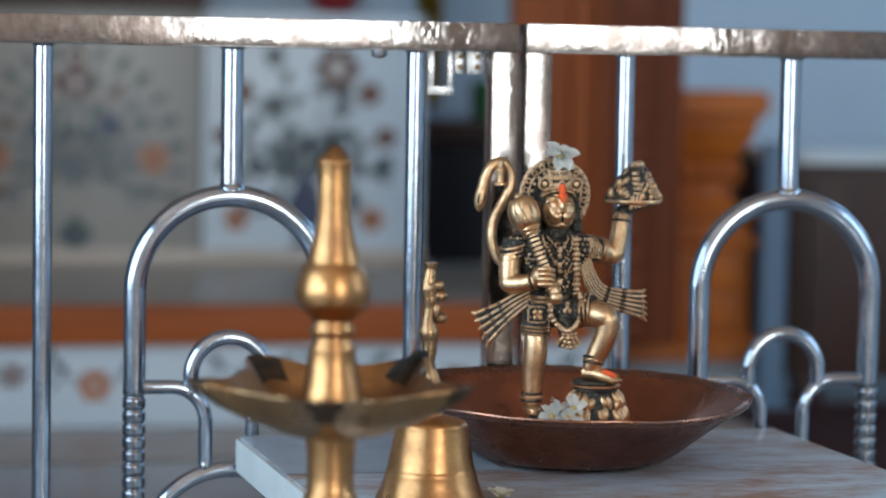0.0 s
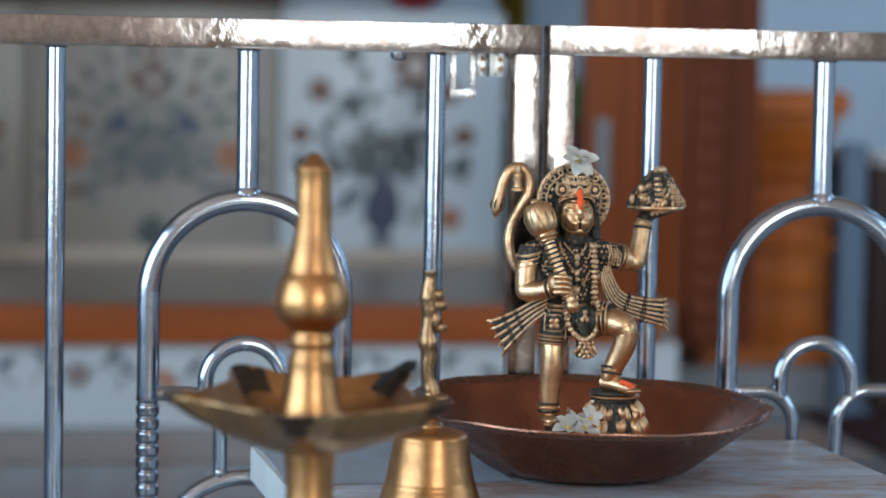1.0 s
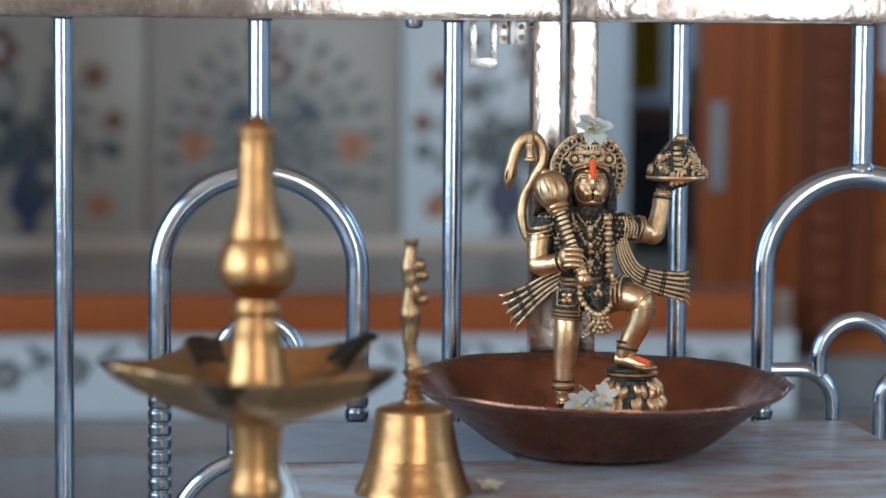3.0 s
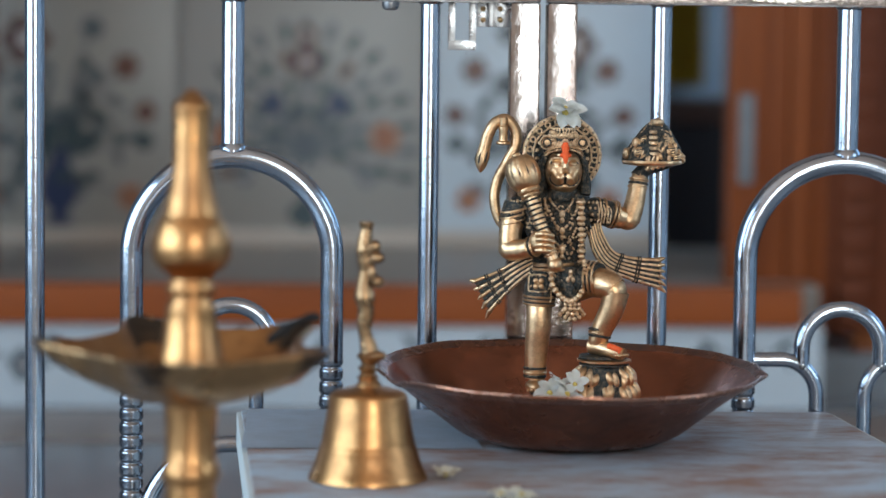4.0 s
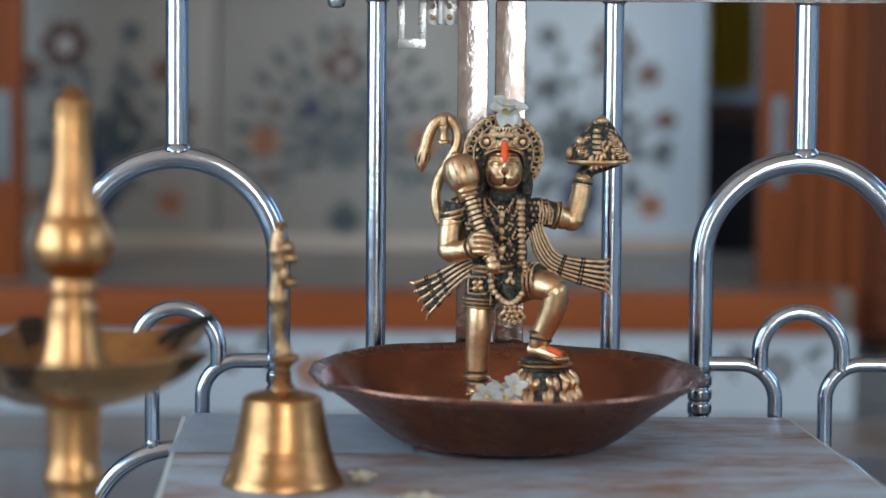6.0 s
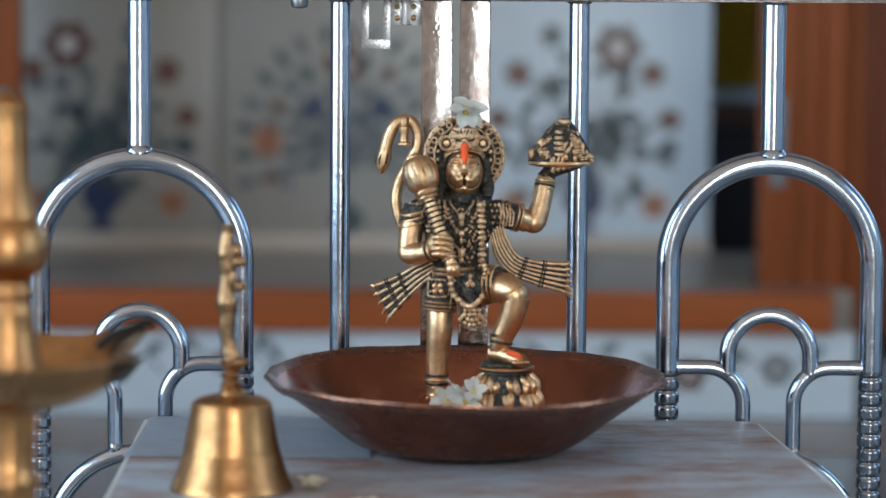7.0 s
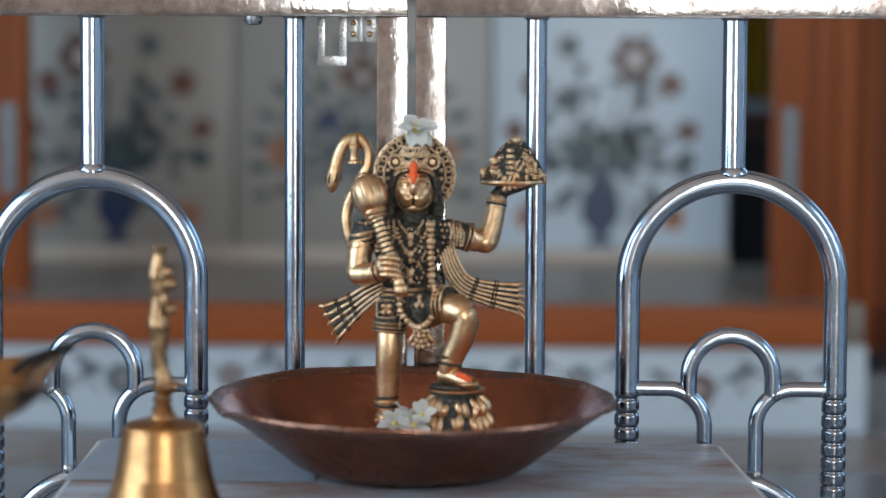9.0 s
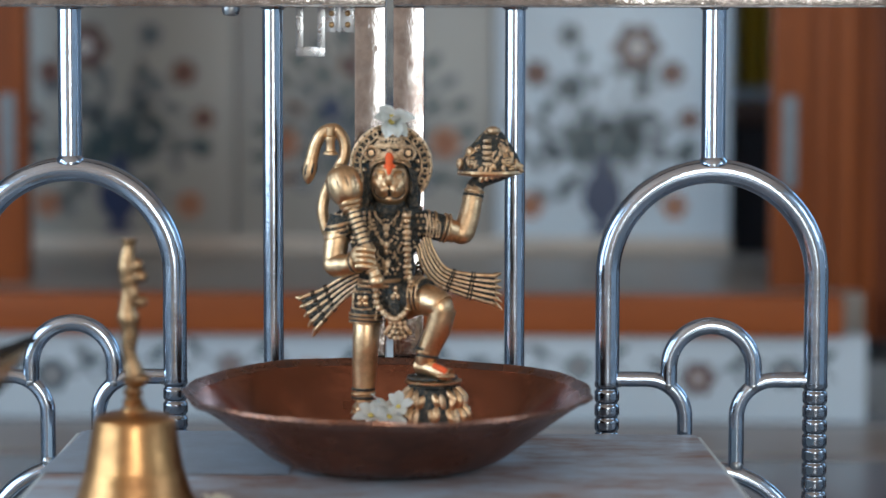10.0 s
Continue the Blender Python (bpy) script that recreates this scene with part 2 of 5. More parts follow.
setting("ground", box(-60, 60, -60, 60, FLOOR - 0.6, FLOOR - 0.12, 0), PLASTER_WARM, "dry earth ground outside the building", "ground")
setting("floor", box(-2.9, 2.9, -4.7, 0.05, FLOOR - 0.1, FLOOR, 0), MARBLE_GREY, "grey polished marble floor before the gate", "floor")
setting("plinth", box(-2.9, 2.9, 0.05, 3.6, FLOOR - 0.1, PLINTH, 0), MARBLE_GREY, "raised grey marble floor of the shrine", "floor")
setting("ceiling", box(-2.9, 2.9, -4.7, 3.6, 2.4, 2.5, 0), PLASTER_WARM, "plain peach plaster ceiling", "ceiling")


def wall_with_hole(bm, axis, at, thick, lo, hi, z0, z1, h0, h1, hz0, hz1):
    """A wall along x or y with one opening right through it."""
    for a, b, c, d in ((lo, h0, z0, z1), (h1, hi, z0, z1), (h0, h1, z0, hz0), (h0, h1, hz1, z1)):
        if b - a > 0.01 and d - c > 0.01:
            if axis == "x":
                box(a, b, at, at + thick, c, d, 0, bm)
            else:
                box(at, at + thick, a, b, c, d, 0, bm)
    return bm


setting("wall_south", wall_with_hole(bmesh.new(), "x", -4.7, 0.12, -2.9, 2.9, FLOOR, 2.4, 0.12, 1.40, 0.0, 2.02), PLASTER_WARM, "peach plaster wall with an open doorway")
setting("wall_west", wall_with_hole(bmesh.new(), "y", -2.9, 0.12, -4.58, 3.6, FLOOR, 2.4, -4.3, -0.3, 0.0, 2.0), PLASTER, "pale plaster wall with a long open window")
side = wall_with_hole(bmesh.new(), "y", 2.78, 0.12, -4.58, 0.7, FLOOR, 2.4, -1.7, -0.7, 0.6, 1.8)
setting("wall_east", wall_with_hole(side, "y", 2.78, 0.12, 0.7, 3.6, FLOOR, 2.4, 1.55, 2.85, 0.7, 2.0), PLASTER_BLUE, "pale blue plaster wall with two windows")
setting("wall_north", box(-2.78, 2.78, 3.48, 3.6, FLOOR, 2.4, 0), PLASTER_SKY, "pale blue plaster wall behind the shrine")

# ---- the shrine behind the gate ----
dado = thing("dado", 0, 1.9, PLINTH, "white marble dado with inlaid flowers under a wooden beam", "wall panel", kind="structure")
part("slab", box(-1.6, 0.655, 0, 0.86, 0.0, 0.138, 0.002), MARBLE_DADO, dado)
ledge = tagged(part("ledge", box(-1.6, 0.655, 1.93, 2.76, -0.135, -0.075, 0.002), LEDGE_STONE), "brown-grey stone ledge behind the wooden beam", "ledge", kind="structure")
beam = tagged(part("wooden_beam", box(-1.6, 0.615, 1.87, 1.93, -0.137, -0.073, 0.004), WOOD_BEAM), "long orange varnished wooden beam along the ledge", "beam")


# the dado set back to the right; its shade is put in as grey marble
setting("side_ledge", box(0.66, 0.97, 2.03, 2.76, PLINTH, -0.197, 0.003), MARBLE_GREY, "set-back marble ledge under the carved stand, its shade put in as grey", "ledge")


def petal_flat(cx, cz, length, width, angle, lift, bm):
    """A flat pointed leaf lying on an upright face."""
    n = 7
    d, s = Vector((math.cos(angle), 0, math.sin(angle))), Vector((-math.sin(angle), 0, math.cos(angle)))
    pts = []
    for sgn in (1, -1):
        for i in range(n + 1):
            u = i / n if sgn > 0 else 1 - i / n
            pts.append(Vector((cx, 0, cz)) + d * length * u + s * sgn * width * math.sin(math.pi * u) * (1 - 0.25 * u))
    front = [bm.verts.new(p + Vector((0, -lift, 0))) for p in pts]
    try:
        bm.faces.new(front)
    except ValueError:
        pass
    bm.verts.index_update()


def disc_flat(cx, cz, r, lift, bm, lobes=0, depth=0.2, squash=1.0):
    n = 40
    ring = [bm.verts.new((cx + r * (1 + depth * math.cos(lobes * a)) * math.cos(a), -lift, cz + squash * r * (1 + depth * math.cos(lobes * a)) * math.sin(a))) for a in (math.tau * i / n for i in range(n))]
    bm.faces.new(ring)
    bm.verts.index_update()


def inlay(name, parent, mat, draw, label=""):
    bm = bmesh.new()
    draw(bm)
    return part(name, bm, mat, parent, label, smooth=False)


def stem_flat(pts, w, lift, bm):
    path = smooth_path([(x, 0, z) for x, z in pts], 6)
    left, right = [], []
    for i, p in enumerate(path):
        d = (path[min(i + 1, len(path) - 1)] - path[max(i - 1, 0)]).normalized()
        s = Vector((-d.z, 0, d.x)) * w
        left.append(bm.verts.new(p + s + Vector((0, -lift, 0))))
        right.append(bm.verts.new(p - s + Vector((0, -lift, 0))))
    for i in range(len(path) - 1):
        bm.faces.new((left[i], left[i + 1], right[i + 1], right[i]))
    bm.verts.index_update()


PANEL_H = 0.507


def marble_panel(x0, x1, label, stone):
    p = thing("marble_panel", (x0 + x1) / 2, 2.75, -0.075, label, "inlaid panel", "inlaid marble panels")
    w = (x1 - x0) / 2
    part("slab", box(-w, w, 0, 0.05, 0, PANEL_H, 0.003), stone, p)
    return p


# a stem's flower: offset from the vase, size, stone
BLOOMS = ((0.064, 0.361, 0.044, 0), (-0.064, 0.385, 0.022, 2), (0.132, 0.312, 0.024, 1), (-0.129, 0.311, 0.025, 1), (0.075, 0.290, 0.016, 2), (-0.071, 0.290, 0.017, 2),
          (0.167, 0.223, 0.021, 1), (-0.167, 0.223, 0.021, 1), (0.164, 0.166, 0.019, 4), (-0.164, 0.166, 0.019, 4), (0.139, 0.056, 0.024, 3), (-0.139, 0.056, 0.024, 3))


def vase_panel(x0, x1, cx, label, stone, side=1):
    p = marble_panel(x0, x1, label, stone)
    ox = cx - (x0 + x1) / 2
    base = 0.035

    def vase(bm):
        prof = [(0.028, 0), (0.030, 0.006), (0.014, 0.016), (0.014, 0.024), (0.036, 0.052), (0.040, 0.070), (0.032, 0.098), (0.017, 0.125), (0.013, 0.140), (0.022, 0.152)]
        l = [bm.verts.new((ox - r, -0.0008, base + z)) for r, z in prof]
        r_ = [bm.verts.new((ox + r, -0.0008, base + z)) for r, z in prof]
        for i in range(len(prof) - 1):
            bm.faces.new((l[i], r_[i], r_[i + 1], l[i + 1]))
        bm.verts.index_update()

    inlay("vase", p, INLAY_BLUE, vase, "deep blue stone vase")
    for k, a in enumerate((-0.1, 0.3, 0.85, math.pi - 0.85, math.pi - 0.3, math.pi + 0.1)):
        inlay("leaf", p, INLAY_TEAL, lambda bm: petal_flat(ox, base + 0.160, 0.082, 0.016, a, 0.0012 + 0.0002 * k, bm), "dark green stone leaf")

    blooms = [(side * dx, dz, r, kind) for dx, dz, r, kind in BLOOMS]
    for dx, dz, *_ in blooms:
        inlay("stem", p, INLAY_GREY, lambda bm: stem_flat([(ox, base + 0.13), (ox + dx * 0.35, base + 0.13 + (dz - 0.13) * 0.55), (ox + dx, base + dz)], 0.0022, 0.0006 + 0.0002 * abs(dx), bm))
    rng = random.Random(int(cx * 1000))
    for dx, dz, r, kind in blooms:
        mat = (INLAY_RED, INLAY_RED, INLAY_GREY, INLAY_ORANGE, INLAY_TEAL)[kind]
        inlay("flower", p, mat, lambda bm: disc_flat(ox + dx, base + dz, r, 0.0014, bm, 6, 0.14))
        inlay("flower_centre", p, PEARL if kind == 0 else (INLAY_ORANGE if kind == 1 else INLAY_TEAL), lambda bm: disc_flat(ox + dx, base + dz, r * (0.42 if kind == 0 else 0.3), 0.0020, bm, 5, 0.1))
        for k in range(4):
            u = rng.uniform(0.3, 0.92)
            lx, lz = ox + dx * u ** 1.3, base + 0.13 + (dz - 0.13) * u
            inlay("leaf", p, rng.choice((INLAY_GREY, INLAY_TEAL, INLAY_GREY)), lambda bm: petal_flat(lx, lz, rng.uniform(0.036, 0.060), rng.uniform(0.009, 0.014), rng.uniform(0, math.tau), 0.0010, bm))
    return p


def peacock_panel(x0, x1, cx, label, stone):
    p = marble_panel(x0, x1, label, stone)
    ox = cx - (x0 + x1) / 2
    base = 0.03
    c = (ox, base + 0.16)
    rng = random.Random(5)
    inlay("bouquet", p, INLAY_GREY, lambda bm: disc_flat(c[0], c[1], 0.035, 0.001, bm, 8, 0.3))
    inlay("vase", p, INLAY_TEAL, lambda bm: disc_flat(ox, base + 0.03, 0.03, 0.0008, bm, 4, 0.15, 1.1))
    for ring_r, count, size, mats in ((0.050, 11, 0.050, (INLAY_TEAL, INLAY_GREY)), (0.100, 13, 0.046, (INLAY_GREY, INLAY_TEAL)), (0.155, 15, 0.048, (INLAY_TEAL, INLAY_GREY, INLAY_RED)), (0.210, 17, 0.048, (INLAY_TEAL, INLAY_GREY, INLAY_TEAL))):
        for i in range(count):
            a = radians(-15 + 210 * i / (count - 1))
            inlay("leaf", p, mats[i % len(mats)], lambda bm: petal_flat(c[0] + ring_r * math.cos(a) * 0.85, c[1] + ring_r * math.sin(a), size, size * 0.26, a + rng.uniform(-0.2, 0.2), 0.001, bm))
            if ring_r > 0.1:
                inlay("stem", p, INLAY_GREY, lambda bm: stem_flat([(c[0] + 0.03 * math.cos(a), c[1] + 0.03 * math.sin(a)), (c[0] + ring_r * 0.5 * math.cos(a), c[1] + ring_r * 0.52 * math.sin(a)), (c[0] + ring_r * 0.85 * math.cos(a), c[1] + ring_r * math.sin(a))], 0.0018, 0.0006, bm))
    for dx, dz, r, mat in ((-0.065, 0.087, 0.022, INLAY_BLUE), (0.065, 0.087, 0.022, INLAY_BLUE), (0, 0.169, 0.031, INLAY_RED), (0, 0.220, 0.021, INLAY_RED), (-0.156, 0.021, 0.027, INLAY_ORANGE), (0.156, 0.021, 0.028, INLAY_ORANGE),
                           (-0.12, -0.058, 0.016, INLAY_GREY), (0.12, -0.058, 0.016, INLAY_GREY)):
        inlay("flower", p, mat, lambda bm: disc_flat(c[0] + dx, c[1] + dz, r, 0.0016, bm, 6, 0.12))
        inlay("flower_centre", p, INLAY_TEAL if mat == INLAY_BLUE else (INLAY_RED if mat == INLAY_ORANGE else PEARL), lambda bm: disc_flat(c[0] + dx, c[1] + dz, r * 0.35, 0.0022, bm, 5, 0.1))
    return p


# the two left panels hold the weaker warm light in their stone colour
vase_panel(-0.895, -0.447, -0.674, "cream-toned marble panel, dim warm light in its colour, inlaid with a blue vase of flowers", MARBLE_WARM_DIM, -1)
peacock_panel(-0.442, 0.053, -0.195, "cream-toned marble panel, dim warm light in its colour, inlaid with a fan of feathers and flowers", MARBLE_WARM_DIM)
vase_panel(0.058, 0.510, 0.265, "white marble panel inlaid with a blue vase and tall flowers", MARBLE)
strip = tagged(part("cream_stone_border", box(-0.90, 0.512, 2.735, 2.80, -0.0745, -0.045, 0.002), CREAM_STONE), "cream stone border strip along the panels' foot", "border", kind="structure")
backing = setting("shrine_back_wall", box(-1.6, 0.50, 2.80, 2.90, PLINTH, 1.6, 0), PLASTER, "plaster wall behind the marble panels")

# flowers inlaid in the dado
for i, cx in enumerate((-1.05, -0.90, -0.64, -0.53, -0.355, -0.22, 0.04, 0.20, 0.39, 0.53)):
    cz, r = 0.077 + 0.010 * math.sin(2.1 * i), (0.024, 0.019, 0.026)[i % 3]
    inlay("flower", dado, (INLAY_TEAL, INLAY_GREY, INLAY_GREY, INLAY_TEAL, INLAY_RED, INLAY_ORANGE, INLAY_GREY, INLAY_TEAL, INLAY_RED, INLAY_GREY)[i], lambda bm: disc_flat(cx, cz, r, 0.0012, bm, 6, 0.15))
    inlay("flower_centre", dado, PEARL, lambda bm: disc_flat(cx, cz, 0.008, 0.002, bm, 5, 0.1))
    for s in (-1, 1):
        inlay("stem", dado, INLAY_GREY, lambda bm: stem_flat([(cx + s * 0.02, cz), (cx + s * 0.045, cz + 0.018), (cx + s * 0.075, cz - 0.012)], 0.0020, 0.0008, bm))
        inlay("leaf", dado, INLAY_TEAL if s > 0 else INLAY_GREY, lambda bm: petal_flat(cx + s * 0.045, cz + 0.016, 0.040, 0.009, math.pi / 2 - s * (0.9 + 0.3 * math.sin(i)), 0.001, bm))


def carved_door(x, y, label, mirror=1, width=0.31):
    """A tall wooden door leaf with raised mouldings and a pull plate."""
    d = thing("shrine_door", x, y, -0.16, label, "door", "shrine doors")
    w = width * mirror
    a, b = sorted((0, w))
    part("leaf", box(a, b, 0, 0.045, 0, 1.5, 0.003), WOOD, d)
    for u0, u1, t in ((0.0, 0.06, 0.012), (0.10, 0.135, 0.020), (0.150, 0.165, 0.010), (0.185, 0.245, 0.024), (0.26, 0.30, 0.012)):
        q0, q1 = sorted((u0 * mirror, u1 * mirror))
        part("moulding", box(q0, q1, -t, 0.001, 0.002, 1.498, 0.005), WOOD_DEEP if u0 > 0.17 else WOOD, d)
    q0, q1 = sorted((0.1675 * mirror, 0.309 * mirror))
    part("jamb_board", box(q0, q1, -0.008, 0.001, 0.003, 1.497, 0.002), WOOD_DEEP, d, "dark varnished board")
    q0, q1 = sorted((0.190 * mirror, 0.240 * mirror))
    for k in range(34):
        part("carved_boss", box(q0, q1, -0.034, -0.023, 0.012 + 0.0436 * k, 0.042 + 0.0436 * k, 0.005), WOOD_DEEP, d)
    q0, q1 = sorted((0.014 * mirror, 0.040 * mirror))
    part("pull_plate", box(q0, q1, -0.022, -0.011, 0.25, 0.40, 0.004), PLATE_GREY, d, "grey metal pull plate")
    return d


carved_door(0.515, 2.03, "orange varnished wooden shrine door with vertical mouldings, open", 1)
carved_door(-0.715, 2.08, "orange varnished wooden shrine door with vertical mouldings, open", -1)

# carved stand beside the right door, its sections stepped and hollowed
def square_turned(sections):
    """A rectangular body from (half width, half depth, height) sections."""
    bm = bmesh.new()
    rings = [[bm.verts.new((sx * w, sy * d, z)) for sx, sy in ((-1, -1), (1, -1), (1, 1), (-1, 1))] for w, d, z in sections]
    for a, b in zip(rings, rings[1:]):
        for i in range(4):
            bm.faces.new((a[i], a[(i + 1) % 4], b[(i + 1) % 4], b[i]))
    bm.faces.new(rings[0][::-1])
    bm.faces.new(rings[-1])
    bm.verts.index_update()
    return bm


block = thing("carved_plinth", 0.880, 2.25, -0.197, "orange varnished carved wooden stand with moulded top", "stand")
part("foot", square_turned([(0.124, 0.135, 0), (0.124, 0.135, 0.032), (0.118, 0.125, 0.042), (0.116, 0.12, 0.048)]), WOOD_STAND, block, smooth=False)
part("body", square_turned([(0.115, 0.118, 0.048), (0.115, 0.118, 0.200)]), WOOD_STAND, block, smooth=False)
part("waist_moulding", square_turned([(0.116, 0.119, 0.200), (0.126, 0.128, 0.206), (0.126, 0.128, 0.218), (0.114, 0.118, 0.226), (0.112, 0.116, 0.248), (0.124, 0.127, 0.256), (0.124, 0.127, 0.266), (0.108, 0.112, 0.272)]), WOOD_STAND, block, smooth=False)
part("neck", square_turned([(0.104, 0.110, 0.272), (0.086, 0.095, 0.297), (0.084, 0.092, 0.327), (0.092, 0.100, 0.362), (0.108, 0.115, 0.392), (0.120, 0.128, 0.422), (0.122, 0.130, 0.442)]), WOOD_STAND, block, smooth=False)
part("top", square_turned([(0.124, 0.134, 0.442), (0.136, 0.150, 0.450), (0.136, 0.150, 0.480), (0.130, 0.144, 0.490)]), WOOD_STAND, block, smooth=False)
for k in range(2):
    part("panel_rib", box(-0.095, 0.095, -0.130, -0.119, 0.060 + 0.070 * k, 0.116 + 0.070 * k, 0.006), WOOD_STAND, block)
for k in range(7):
    part("carved_boss", ball((-0.093 + 0.031 * k, -0.098, 0.337), 0.013, 0.012, 0.026, 10), WOOD_STAND, block)

cab = thing("dark_cabinet", 1.465, 2.23, PLINTH, "dark stained wooden cabinet with two panelled doors and a pale top", "cabinet")
part("body", box(-0.42, 0.42, -0.2, 0.22, 0.05, 0.438, 0.006), WOOD_CABINET, cab)
part("top", box(-0.43, 0.45, -0.22, 0.24, 0.439, 0.462, 0.005), MARBLE_DADO, cab, "pale stone top")
for s in (-1, 1):
    dr = part("door", box(s * 0.205 - 0.19, s * 0.205 + 0.19, -0.215, -0.199, 0.08, 0.41, 0.004), WOOD_CABINET, cab)
    part("knob", ball((s * 0.04, -0.222, 0.27), 0.012, seg=10), BRASS_DARK, dr)
for sx in (-1, 1):
    for sy in (-0.17, 0.19):
        part("leg", box(sx * 0.38 - 0.025, sx * 0.38 + 0.025, sy - 0.025, sy + 0.025, 0, 0.051, 0.003), WOOD_CABINET, cab)
post = thing("painted_post", 0.977, 1.96, PLINTH, "grey-blue painted upright wooden post", "post")
part("shaft", box(-0.021, 0.021, -0.017, 0.017, 0.012, 0.48, 0.004), POST_BLUE, post)
part("foot_plate", box(-0.04, 0.04, -0.035, 0.035, 0.0092, 0.0125, 0.002), POST_BLUE, post)

setting("floor_border", box(-1.9, 0.88, 1.54, 1.84, PLINTH + 0.0005, PLINTH + 0.004, 0), FLOOR_RED, "brown stone border strip let into the floor", "floor")
# thin dark sheet added where the floor before the cabinet lies in shade
tagged(part("floor_mat", box(0.90, 2.2, 0.75, 2.00, PLINTH + 0.0005, PLINTH + 0.009, 0.003), FLOOR_SHADE), "dark maroon sheet standing in for shade on the shrine floor", "mat")
# through the gap beside the panels
# block added to darken the gap, where only a dark void shows
gap_block = thing("storage_chest", 0.72, 3.2, PLINTH, "black block standing in for the dark depth of the gap", "chest")
part("body", box(-0.18, 0.16, -0.2, 0.2, 0, 0.44, 0.01), DARK, gap_block)
part("lid", box(-0.19, 0.17, -0.21, 0.21, 0.44, 0.49, 0.012), WOOD_DARK, gap_block)


def hanging_cloth(name, x, y, z0, z1, w, mat, label):
    bm = bmesh.new()
    n, k = 24, 12
    g = [[bm.verts.new((x + w * (i / n - 0.5), y + 0.012 * math.sin(i * 1.3 + j * 0.2), z0 + (z1 - z0) * j / k)) for i in range(n + 1)] for j in range(k + 1)]
    for j in range(k):
        for i in range(n):
            bm.faces.new((g[j][i], g[j][i + 1], g[j + 1][i + 1], g[j + 1][i]))
    bmesh.ops.solidify(bm, geom=bm.faces[:], thickness=0.004)
    return tagged(part(name, bm, mat), label, "cloth")


hanging_cloth("yellow_cloth", 0.645, 3.46, 0.24, 0.75, 0.12, YELLOW, "yellow cloth hanging on the blue wall")
crate = tagged(part("green_box", box(0.70, 0.77, 3.05, 3.15, 0.2155, 0.30, 0.006), GREEN), "small green box lying on the dark block", "box")
# above the panels
# dark band of boards above the two left panels
top_band = thing("dark_shelf", -0.39, 2.765, 0.4325, "dark boards above the marble panels", "shelf")
part("board", box(-0.45, 0.45, -0.04, 0.034, 0, 0.03, 0.003), WOOD_DARK, top_band)
part("back_panel", box(-0.45, 0.45, 0.022, 0.034, 0.031, 0.30, 0.003), WOOD_DARK, top_band)
bundle = tagged(part("red_bundle", ball((0.325, 2.772, 0.4765), 0.055, 0.025, 0.045), RED), "red cloth bundle resting on the panel's top", "bundle")

# ---- the steel gate ----
BAR, LEG, SHORT = 0.0082, 0.0097, 0.0095


